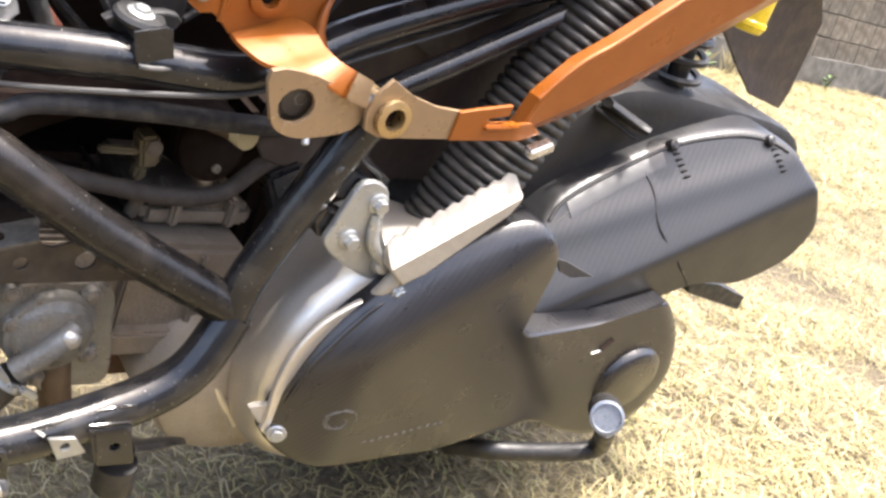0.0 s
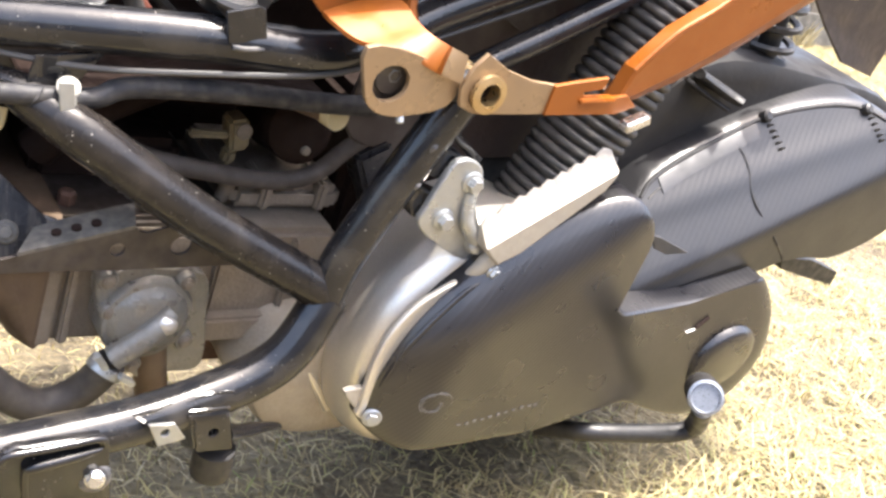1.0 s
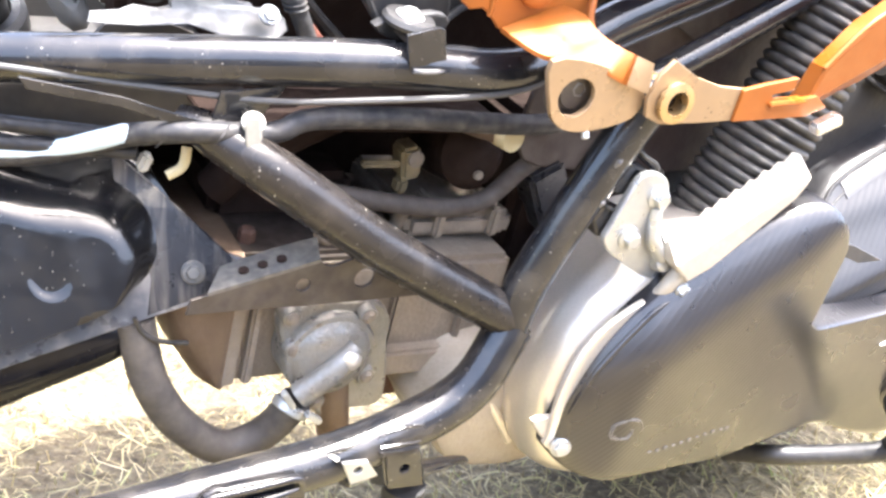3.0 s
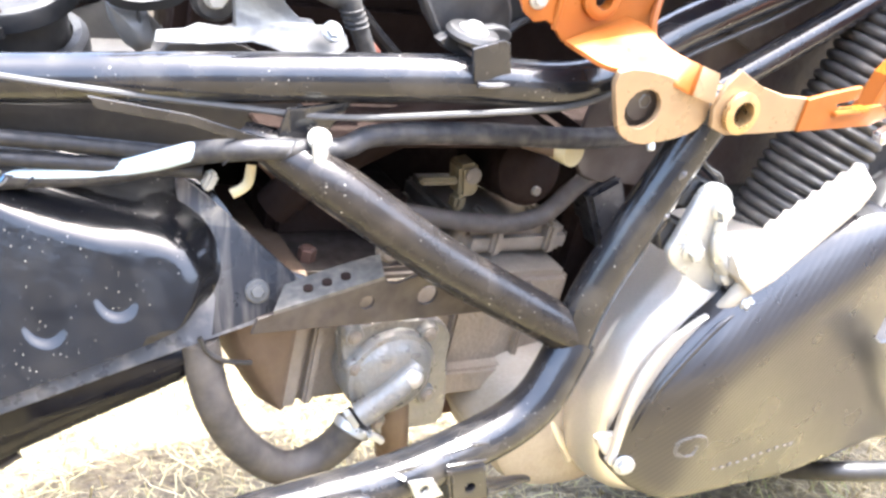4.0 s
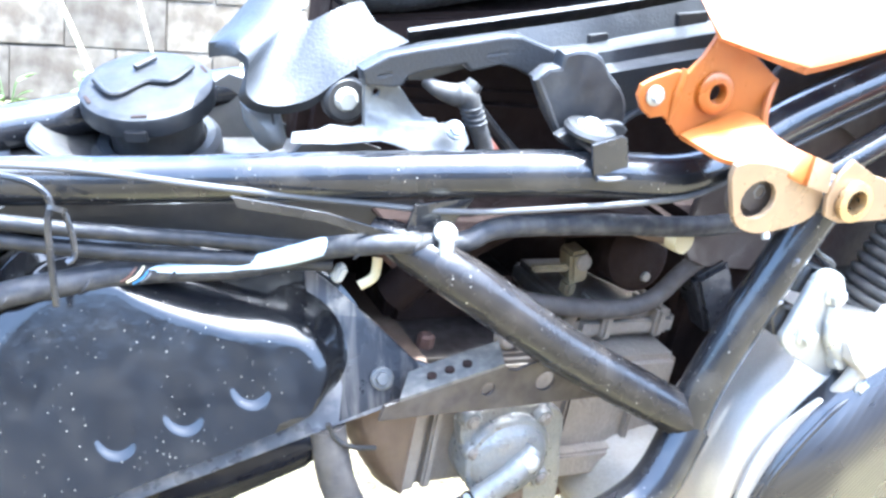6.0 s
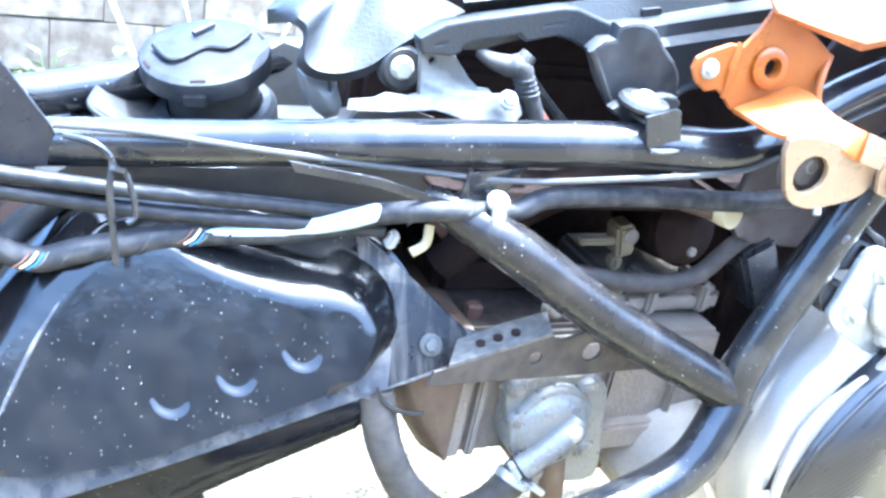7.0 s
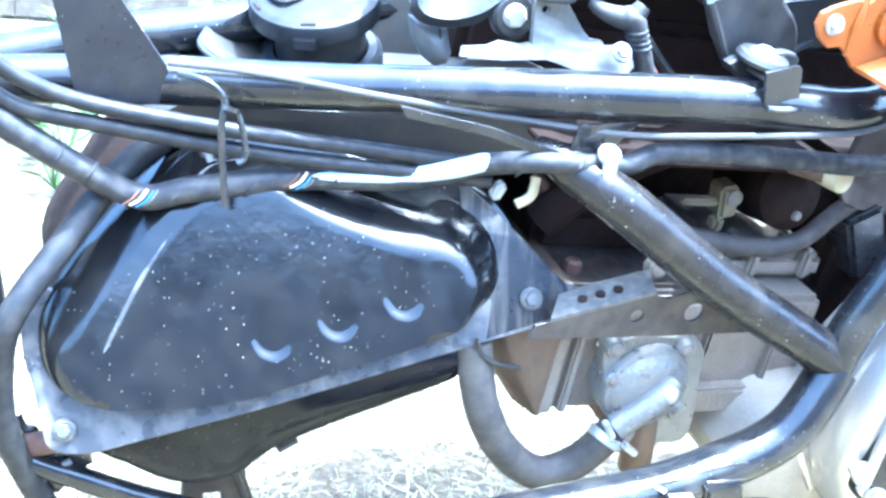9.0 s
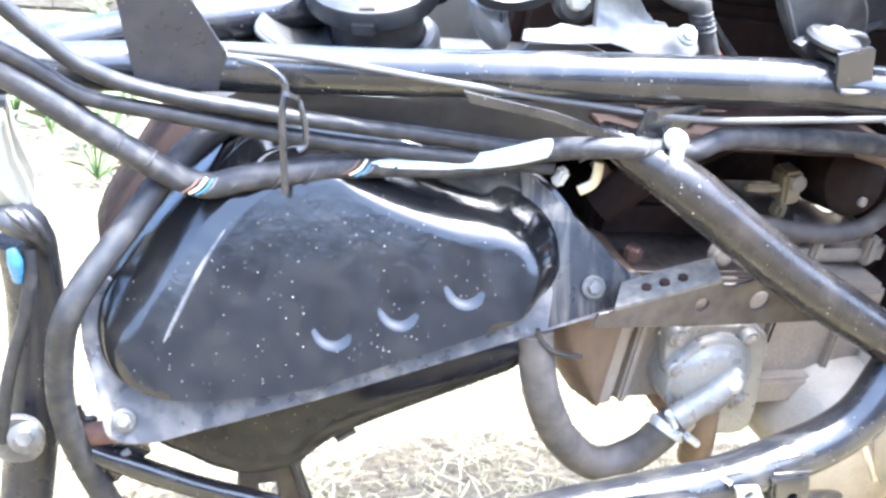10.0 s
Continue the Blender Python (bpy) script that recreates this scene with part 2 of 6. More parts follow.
def tube(pts, r, n=14, per=8, flat=1.0, smooth=True):
    """A round bar along a smooth line; r a number or a radius for each point."""
    line = spline(pts, per) if smooth else [Vector(q) for q in pts]
    rings, side = [], None
    for i, q in enumerate(line):
        d = (line[min(i + 1, len(line) - 1)] - line[max(i - 1, 0)]).normalized()
        if side is None:
            side = d.cross(Vector((0, 0, 1)))
            side = side if side.length > 0.1 else d.cross(Vector((0, 1, 0)))
        side = (side - d * side.dot(d)).normalized()
        up = d.cross(side)
        if isinstance(r, (list, tuple)):
            f = i / max(len(line) - 1, 1) * (len(r) - 1)
            k = min(int(f), len(r) - 2)
            rad = r[k] + (r[k + 1] - r[k]) * (f - k)
        else:
            rad = r
        rings.append([q + rad * (side * math.cos(a) + up * flat * math.sin(a)) for a in (2 * math.pi * s / n for s in range(n))])
    return loft(rings)


def ringed(p, q, r, n=20, count=14, depth=0.004, bend=Vector((0, 0, 0))):
    """A corrugated hose from p to q."""
    p, q = Vector(p), Vector(q)
    rings, steps = [], count * 8
    d = (q - p).normalized()
    side = d.cross(Vector((0, 1, 0))).normalized()
    up = d.cross(side)
    for i in range(steps + 1):
        f = i / steps
        rad = r + depth * (abs(math.sin(math.pi * f * count)) ** 0.6 - 0.4)
        c = p.lerp(q, f) + bend * math.sin(math.pi * f)
        rings.append([c + rad * (side * math.cos(a) + up * math.sin(a)) for a in (2 * math.pi * s / n for s in range(n))])
    return loft(rings)


def revolve(profile, at, axis, n=28, hollow=False):
    """A turned form: (radius, distance along the axis) pairs round an axis through at; hollow: the profile closes on itself, as a ring."""
    at, d = Vector(at), Vector(axis).normalized()
    side = d.cross(Vector((0, 0, 1)))
    side = (side if side.length > 0.1 else d.cross(Vector((1, 0, 0)))).normalized()
    up = d.cross(side)
    profile = list(profile) + [profile[0]] if hollow else profile
    return loft([[at + d * h + max(r, 1e-5) * (side * math.cos(a) + up * math.sin(a)) for a in (2 * math.pi * s / n for s in range(n))]
                 for r, h in profile], caps=not hollow)


def inset(ring, d):
    """The outline (x, z pairs) moved inwards by d."""
    n = len(ring)
    area = sum(ring[i][0] * ring[(i + 1) % n][1] - ring[(i + 1) % n][0] * ring[i][1] for i in range(n))
    sign = 1 if area > 0 else -1
    out = []
    for i in range(n):
        a, b = ring[i - 1], ring[(i + 1) % n]
        t = Vector((b[0] - a[0], b[1] - a[1]))
        t = t.normalized() if t.length > 1e-9 else Vector((1, 0))
        out.append((ring[i][0] - t.y * d * sign, ring[i][1] + t.x * d * sign))
    return out


def shell(outline, profile, per=6, lay=None, smooth=True, dome=0.004):
    """A rounded body: the outline (x, z), drawn in by each step's inset at each step's y, its face domed a little; lay maps (x, y, z) on."""
    ring = [(q.x, q.z) for q in spline([(x, 0, z) for x, z in outline], per, True)] if smooth else list(outline)
    lay = lay or (lambda x, y, z: (x, y, z))
    flat = [[(x, y, z) for x, z in inset(ring, d)] for d, y in profile]
    last = flat[-1]
    cx, cz, y0 = sum(q[0] for q in last) / len(last), sum(q[2] for q in last) / len(last), profile[-1][1]
    for f in (0.86, 0.68, 0.48, 0.27, 0.1):
        flat.append([(cx + (x - cx) * f, y0 - dome * (1 - f * f), cz + (z - cz) * f) for x, _, z in last])
    return loft([[lay(*q) for q in row] for row in flat])


def plate(outline, y, thick, holes=(), bevel=0.0006, rounded=0, lay=None):
    """A sheet cut to an outline (x, z) with round or shaped holes; its middle lies at y."""
    cu = bpy.data.curves.new("cut", "CURVE")
    cu.dimensions, cu.fill_mode = "2D", "BOTH"
    cu.extrude, cu.bevel_depth, cu.bevel_resolution = max(thick / 2 - bevel, 0.0001), bevel, 1
    loops = [[(q.x, q.z) for q in spline([(x, 0, z) for x, z in outline], rounded, True)] if rounded else list(outline)]
    for h in holes:
        if len(h) == 3 and not isinstance(h[0], tuple):
            x, z, r = h
            loops.append([(x + r * math.cos(a), z + r * math.sin(a)) for a in (2 * math.pi * s / 16 for s in range(16))])
        else:
            loops.append(list(h))
    for ring in loops:
        s = cu.splines.new("POLY")
        s.points.add(len(ring) - 1)
        for point, (x, z) in zip(s.points, ring):
            point.co = (x, z, 0, 1)
        s.use_cyclic_u = True
    tmp = bpy.data.objects.new("cut", cu)
    scene.collection.objects.link(tmp)
    me = bpy.data.meshes.new_from_object(tmp.evaluated_get(bpy.context.evaluated_depsgraph_get()))
    bpy.data.objects.remove(tmp)
    bpy.data.curves.remove(cu)
    bm = bmesh.new()
    bm.from_mesh(me)
    bpy.data.meshes.remove(me)
    lay = lay or (lambda a, b, c: (a, b, c))
    for v in bm.verts:
        v.co = lay(v.co.x, y - v.co.z, v.co.y)
    return bm


def block(lo, hi, bevel=0.003, turn=None):
    """A box with rounded edges between two corners, turned about its middle."""
    lo, hi = Vector(lo), Vector(hi)
    bm = bmesh.new()
    bmesh.ops.create_cube(bm, size=1)
    size = hi - lo
    for v in bm.verts:
        v.co = Vector((v.co.x * size.x, v.co.y * size.y, v.co.z * size.z))
    bmesh.ops.bevel(bm, geom=list(bm.edges), offset=bevel, segments=2, affect="EDGES")
    m = Matrix.Translation((lo + hi) / 2) @ (turn or Matrix())
    bmesh.ops.transform(bm, matrix=m, verts=bm.verts)
    return bm


def hexbolt(at, axis, size=0.005, head=0.005, washer=0.0075):
    """A flanged hexagon head with its washer, seen along axis from at."""
    at, d = Vector(at), Vector(axis).normalized()
    bm = revolve([(washer, -0.001), (washer, 0.0008), (washer * 0.86, 0.0018)], at, d, 20)
    hexa = revolve([(size, 0.0016), (size, head - 0.0008), (size * 0.86, head)], at, d, 6)
    me = bpy.data.meshes.new("tmp")
    hexa.to_mesh(me)
    bm.from_mesh(me)
    bpy.data.meshes.remove(me)
    hexa.free()
    return bm


def part(name, bm, mat, parent, label="", angle=38.0):
    """ONE mesh object under a thing or a part."""
    me = bpy.data.meshes.new(name)
    bm.to_mesh(me)
    bm.free()
    me.materials.append(mat)
    me.polygons.foreach_set("use_smooth", [True] * len(me.polygons))
    me.set_sharp_from_angle(angle=radians(angle))
    ob = new(name, me)
    if parent is not None:
        ob.parent = parent
    if label:
        ob["label"] = label
    return ob


def thing(name, label, category, group="", kind=""):
    return tagged(new(name), label, category, group, kind)


def bolt(parent, at, axis=(0, -1, 0), size=0.005, mat=None, label="", **kw):
    return part("bolt", hexbolt(at, axis, size, **kw), mat or M_ZINC, parent, label)


def lines(rows, per=6):
    """A sheet over a few lines of equally many points, each drawn smoothly."""
    return loft([spline(r, per) for r in rows], caps=False, closed=False)


def thick(bm, d):
    """Gives a sheet its thickness."""
    bmesh.ops.solidify(bm, geom=list(bm.faces), thickness=d)
    bmesh.ops.recalc_face_normals(bm, faces=bm.faces)
    return bm


# ---- the scooter ----
scooter = thing("scooter", "stripped black scooter with orange brackets leaning on dry grass", "scooter")
scooter.matrix_world = BIKE

# frame tubes
part("upper_frame_tube", tube([(-0.16, 0.02, 0.425), (-0.026, 0.01, 0.441), (0.116, -0.03, 0.461), (0.219, -0.075, 0.483), (0.364, -0.12, 0.505),
                                      (0.45, -0.13, 0.508), (0.50, -0.122, 0.519), (0.56, -0.108, 0.545), (0.66, -0.1, 0.585), (0.80, -0.1, 0.64)], 0.0165, 20), M_FRAME, scooter,
            "gloss black steel frame tube with dust specks")
part("far_frame_tube", tube([(-0.16, 0.075, 0.405), (-0.026, 0.08, 0.444), (0.033, 0.085, 0.455), (0.20, 0.12, 0.48), (0.45, 0.14, 0.508), (0.80, 0.12, 0.63)], 0.0165, 16), M_FRAME, scooter)
part("seat_rail_tube", tube([(0.545, -0.125, 0.482), (0.582, -0.12, 0.494), (0.638, -0.12, 0.526), (0.708, -0.12, 0.568), (0.765, -0.12, 0.603), (0.86, -0.12, 0.66)], 0.0115, 16), M_FRAME, scooter)
part("diagonal_frame_tube", tube([(0.240, -0.088, 0.452), (0.262, -0.105, 0.444), (0.298, -0.13, 0.428), (0.381, -0.15, 0.379), (0.49, -0.168, 0.325)], [0.007, 0.015, 0.0175, 0.0175, 0.0175], 20), M_DIRTY, scooter)
part("rear_frame_post", tube([(0.555, -0.17, 0.50), (0.538, -0.17, 0.461), (0.519, -0.17, 0.414), (0.498, -0.17, 0.355), (0.492, -0.17, 0.315)], 0.0165, 20), M_FRAME, scooter)
part("lower_frame_tube", tube([(0.495, -0.17, 0.318), (0.472, -0.18, 0.279), (0.449, -0.182, 0.257), (0.408, -0.185, 0.241), (0.349, -0.19, 0.227), (0.265, -0.19, 0.214), (0.10, -0.19, 0.19)], 0.0185, 20), M_FRAME, scooter)
for p, q in (((0.476, -0.165, 0.345), (0.512, -0.172, 0.345)), ((0.478, -0.172, 0.305), (0.512, -0.172, 0.312))):
    part("weld_bead", tube([p, ((p[0] + q[0]) / 2, p[1] - 0.012, p[2] - 0.004), q], 0.0028, 8, 10), M_FRAME, scooter)

# fuel tank
def tank_lay(x, n, z):
    return (x, -0.035 - 0.325 * x + 0.55 * (z - 0.30) + n, z)


tank = part("fuel_tank", shell([(-0.035, 0.21), (-0.0273, 0.1817), (-0.0064, 0.167), (0.0187, 0.155), (0.0435, 0.151), (0.0755, 0.1615), (0.09, 0.178), (0.106, 0.194), (0.14, 0.216), (0.176, 0.2375),
                                (0.21, 0.2575), (0.2215, 0.266), (0.2275, 0.278), (0.2285, 0.2945), (0.20, 0.30), (0.05, 0.28), (-0.03, 0.25)],
                               [(0.012, 0.10), (0.002, 0.08), (0.0, -0.045), (0.002, -0.053), (0.007, -0.059), (0.014, -0.062)],
                               lay=lambda x, y, z: (x, max(y - 0.2 * max(x, 0), tank_lay(x, 0.006, z)[1]), z)),
            M_PAN, scooter, "gloss black enamelled steel fuel tank with dusty flange")
part("pan_tab", tube([(0.1057, -0.06, 0.1804), (0.1121, -0.06, 0.1852), (0.119, -0.06, 0.1899)], 0.006, 10, flat=0.6), M_PLATE, tank)
part("breather_pipe", tube([(0.2212, -0.112, 0.31), (0.227, -0.114, 0.2997), (0.2347, -0.116, 0.2941), (0.2453, -0.116, 0.2901), (0.2615, -0.112, 0.2851)], 0.0019, 8), M_RUBBER, tank)
part("tank_top", shell([(-0.04, 0.25), (0.25, 0.27), (0.25, 0.39), (0.16, 0.425), (0.03, 0.41), (-0.03, 0.35)], [(0.012, 0.13), (0.0, 0.11), (0.0, 0.05), (0.01, 0.035)]), M_DARK, tank)
OUT = [(-0.034, 0.238), (0.054, 0.2525), (0.128, 0.2825), (0.212, 0.3165), (0.240, 0.330), (0.256, 0.352), (0.246, 0.384), (0.216, 0.402), (0.165, 0.404), (0.135, 0.406), (0.11, 0.408), (0.08, 0.41),
       (0.04, 0.398), (0.010, 0.376), (-0.042, 0.318), (-0.066, 0.279), (-0.062, 0.245)]
FACE = [(-0.022, 0.239), (0.052, 0.253), (0.125, 0.282), (0.194, 0.312), (0.208, 0.325), (0.209, 0.345), (0.204, 0.357), (0.192, 0.3605), (0.162, 0.362), (0.124, 0.369), (0.098, 0.377), (0.080, 0.384),
        (0.05, 0.378), (0.024, 0.361), (-0.004, 0.318), (-0.024, 0.278), (-0.033, 0.252)]
ring_a = spline([(x, 0, z) for x, z in OUT], 8, True)
ring_b = spline([(x, 0, z) for x, z in FACE], 8, True)


def smooth_step(f):
    f = min(max(f, 0.0), 1.0)
    return f * f * (3 - 2 * f)


def tongue_rise(x, z):
    return 0.12 * max(z - 0.362, 0) * smooth_step((0.27 - x) / 0.05)


FLANK = [(0.0, 0.002), (0.05, -0.004), (0.12, -0.008), (0.22, -0.012), (0.32, -0.0145), (0.40, -0.016), (0.47, -0.017), (0.53, -0.0176), (1.0, -0.0212)]


def shoulder(f, a, x, z):
    """Height over the flange of the pressed shoulder, a share f of the way inwards from its foot at a."""
    for (f0, n0), (f1, n1) in zip(FLANK, FLANK[1:]):
        if f0 <= f <= f1:
            n = n0 + (n1 - n0) * (f - f0) / (f1 - f0)
    rolled = -0.0212 + (0.025 * ((1 - f) / 0.47) ** 1.7 if f > 0.53 else 0.025 + 0.002 * (0.53 - f) / 0.53)
    slanted = -0.0212 + 0.004 * (1 - f) + 0.014 * max(0.58 - f, 0) / 0.58
    run_out = -0.0212 + (0.0224 + tongue_rise(x, z)) * (1 - smooth_step((f - 0.22) / 0.78))
    n += (rolled - n) * smooth_step((a.z - 0.335) / 0.03)
    n += (slanted - n) * smooth_step((0.045 - a.x) / 0.04) * smooth_step((a.z - 0.25) / 0.05)
    return n + (run_out - n) * smooth_step((a.x - 0.11) / 0.13)


rings = []
for f in (0.0, 0.03, 0.06, 0.12, 0.18, 0.25, 0.32, 0.40, 0.47, 0.53, 0.57, 0.61, 0.65, 0.69, 0.73, 0.77, 0.81, 0.85, 0.88, 0.91, 0.94, 0.97, 1.0):
    row = [(a, a.x + (b.x - a.x) * f, a.z + (b.z - a.z) * f) for a, b in zip(ring_a, ring_b)]
    rings.append([tank_lay(x, shoulder(f, a, x, z), z) for a, x, z in row])
rings.insert(0, [(x, y + 0.035, z) for x, y, z in rings[0]])
rings.append([tank_lay(x, -0.0211, z) for x, z in inset([(q.x, q.z) for q in ring_b], 0.006)])
part("tank_face", loft(rings, caps=False), M_TANK, tank, angle=70)
POCKETS = ((0.081, 0.297), (0.124, 0.315), (0.168, 0.334))


def pocket_depth(x, z):
    """Depth of the pressed pockets: a steep round lip below, running out gently upwards."""
    d = 0.0
    for px, pz in POCKETS:
        u, v = (x - px) / 0.0135, (z - pz) / 0.0135
        if abs(u) < 1.1 and -1.1 < v < 2.0:
            r = math.hypot(u, min(v, 0)) + 0.12 * max(v, 0) * abs(u)
            e = min(max((1.05 - r) / 0.31, 0), 1)
            fade = min(max((1.7 - v) / 2.6, 0), 1)
            d = max(d, 0.0025 * (0.75 * e + 0.25 * e * e * (3 - 2 * e)) * fade)
    return d


def inside(x, z, ring):
    hit = False
    for q, w in zip(ring, ring[1:] + ring[:1]):
        if (q.z > z) != (w.z > z) and x < (w.x - q.x) * (z - q.z) / (w.z - q.z) + q.x:
            hit = not hit
    return hit


bm, cells, STEP = bmesh.new(), {}, 0.0013
edge_ring = [Vector((q[0], 0, q[1])) for q in inset([(q.x, q.z) for q in ring_b], 0.0025)][::3]
for i in range(215):
    for j in range(140):
        x, z = -0.05 + i * STEP, 0.215 + j * STEP
        if inside(x, z, edge_ring):
            cells[i, j] = bm.verts.new(tank_lay(x, -0.0212 + pocket_depth(x, z), z))
for i, j in cells:
    corner = [cells.get(k) for k in ((i, j), (i + 1, j), (i + 1, j + 1), (i, j + 1))]
    if all(corner):
        bm.faces.new(corner)
part("tank_panel", bm, M_TANK, tank, angle=80)
part("tank_flange", plate([(-0.064, 0.2949), (-0.0755, 0.275), (-0.0764, 0.2562), (-0.0697, 0.2368), (-0.0641, 0.2172), (-0.0586, 0.2005), (-0.035, 0.2005), (0.0, 0.213), (0.074, 0.241), (0.150, 0.272), (0.227, 0.304), (0.279, 0.325), (0.302, 0.340),
                           (0.294, 0.348), (0.255, 0.352), (0.22, 0.345), (0.19, 0.34), (0.1, 0.33), (0.01, 0.29), (-0.03, 0.285)], 0.002, 0.004, bevel=0.001, rounded=4, lay=tank_lay),
     M_FLANGE, tank, "dust-coated steel tank flange")
part("pressed_ridge", tube([tank_lay(-0.029, -0.0195, 0.266), tank_lay(-0.021, -0.0205, 0.284), tank_lay(-0.002, -0.0205, 0.322), tank_lay(0.020, -0.0195, 0.356)], [0.0006, 0.0017, 0.0018, 0.0006], 10), M_FLANGE, tank)
part("flange_tongue", plate([(0.233, 0.3085), (0.279, 0.328), (0.300, 0.341), (0.287, 0.349), (0.263, 0.368), (0.233, 0.390), (0.214, 0.402), (0.215, 0.385), (0.228, 0.36), (0.236, 0.33)], 0.001, 0.003, bevel=0.0008,
                            lay=lambda x, n, z: tank_lay(x, n + tongue_rise(x, z), z)),
     M_TONGUE, tank, "black steel tongue streaked with dust")
bolt(tank, tank_lay(0.262, -0.003, 0.338), (-0.3, -1, 0.5), 0.0052, mat=M_BOLT, washer=0.0085)
bolt(tank, tank_lay(-0.050, -0.002, 0.213), (-0.3, -1, 0.5), 0.0052, mat=M_BOLT, washer=0.0082)
stay_leg = part("tank_stay", plate([(0.0431, 0.158), (0.0877, 0.178), (0.093, 0.1225), (0.112, 0.0742), (0.0855, 0.0768), (0.0777, 0.1121), (0.0595, 0.1113), (0.0648, 0.0789), (0.0504, 0.0804)], -0.02, 0.012, bevel=0.002), M_PLATE, scooter)
part("stay_fold", tube([(0.0775, -0.03, 0.1473), (0.0867, -0.03, 0.1268), (0.1038, -0.03, 0.084)], 0.003, 8), M_FRAME, stay_leg)

# bracket between tank and frame
stay = part("tank_bracket", plate([(0.2508, 0.3369), (0.3, 0.3509), (0.3401, 0.3631), (0.3439, 0.3589), (0.3514, 0.3579), (0.3904, 0.3718), (0.3985, 0.3661), (0.4179, 0.3478), (0.4389, 0.3292), (0.3644, 0.3273), (0.2804, 0.3267), (0.2485, 0.3262)], -0.135, 0.003,
                                  [(*(0.3303, 0.3441), 0.0058), (*(0.3781, 0.3468), 0.0085)]), M_PLATE, scooter, "brown dusty folded steel bracket with holes")
TOP_NEAR, TOP_FAR = [Vector(q) for q in ((0.2603, -0.137, 0.3431), (0.298, -0.137, 0.3536), (0.3391, -0.137, 0.3652))], [Vector(q) for q in ((0.2767, -0.112, 0.348), (0.3057, -0.112, 0.3582), (0.3462, -0.112, 0.369))]
# The paler grey stands for dust and for sun and sky on the fold
part("bracket_top", thick(lines([TOP_NEAR, TOP_FAR], 3), 0.003), M_BOLT, stay, "dusty folded top of the bracket, lightened as if skylit")
for u in (0.28, 0.46, 0.64):
    near, far = TOP_NEAR[0].lerp(TOP_NEAR[2], u), TOP_FAR[0].lerp(TOP_FAR[2], u)
    across, along = (far - near).normalized(), (TOP_NEAR[2] - TOP_NEAR[0]).normalized()
    up = along.cross(across) * (1 if along.cross(across).z > 0 else -1)
    part("slot", revolve([(0.0036, -0.004), (0.0036, 0.0022), (0.001, 0.0023)], near.lerp(far, 0.45), up, 14), M_DARK, stay)
part("bracket_weld", tube([(0.39, -0.138, 0.3726), (0.4041, -0.139, 0.36), (0.4226, -0.14, 0.3426)], 0.0025, 8), M_FLANGE, stay)

# engine: cylinder, head, crankcase
engine = part("cylinder_block", block((0.295, -0.085, 0.222), (0.55, 0.09, 0.326), 0.006), M_ALU_DARK, scooter, "dirt-browned cast aluminium engine block")
part("valve_cover", shell([(0.243, 0.30), (0.255, 0.272), (0.285, 0.228), (0.31, 0.222), (0.31, 0.335), (0.25, 0.335)], [(0.0, 0.09), (0.0, -0.075), (0.004, -0.088), (0.010, -0.094)], smooth=False), M_COVER_BROWN, engine, "brown-stained valve cover")
for x, w in ((0.296, 0.016), (0.318, 0.008), (0.438, 0.004), (0.505, 0.005)):
    part("cooling_rib", block((x, -0.093, 0.226), (x + w, -0.08, 0.320), 0.002), M_ALU_DARK, engine)
part("block_ledge", block((0.42, -0.098, 0.222), (0.53, -0.08, 0.246), 0.003), M_ALU_DARK, engine)
part("head_boss", revolve([(0.008, 0), (0.008, 0.008), (0.006, 0.010)], (0.357, -0.10, 0.365), (0, -1, 0.3)), M_ALU_DARK, engine)
part("cylinder_head", block((0.30, -0.02, 0.33), (0.42, 0.06, 0.37), 0.008), M_DARK, engine)
part("head_plate", block((0.262, -0.078, 0.322), (0.452, 0.08, 0.334), 0.004), M_PLATE, engine, "brown grimy plate over the cylinder head")
part("head_nut", revolve([(0.007, -0.004), (0.007, 0.009), (0.005, 0.011)], (0.318, -0.055, 0.334), (0, 0, 1), 6), M_RUST, engine)
part("head_nut", revolve([(0.007, -0.004), (0.007, 0.009), (0.005, 0.011)], (0.412, -0.055, 0.334), (0, 0, 1), 6), M_RUST, engine)
part("barrel_top", block((0.455, -0.058, 0.33), (0.56, 0.06, 0.352), 0.006), M_ALU_DARK, engine)
for k in (0, 3):
    part("barrel_fin", block((0.478 + 0.018 * k, -0.064, 0.332), (0.488 + 0.018 * k, -0.02, 0.360), 0.003), M_ALU_DARK, engine)
part("barrel_stud", revolve([(0.006, -0.02), (0.006, 0.004), (0.004, 0.006)], (0.452, -0.05, 0.352), (0, -0.4, 1)), M_ALU_DARK, engine)
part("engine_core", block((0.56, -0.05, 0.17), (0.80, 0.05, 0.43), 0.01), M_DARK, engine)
part("sump", block((0.40, -0.06, 0.165), (0.56, 0.08, 0.224), 0.008), M_RUST, engine, "rust-brown sump underside")
pump = part("water_pump", revolve([(0.038, -0.03), (0.038, 0.006), (0.0365, 0.0085), (0.033, 0.0095), (0.031, 0.0125), (0.026, 0.016), (0.018, 0.0185), (0.004, 0.0195)], (0.378, -0.106, 0.262), (0, -1, 0), 40), M_PUMP, scooter, "grey cast aluminium water pump cover")
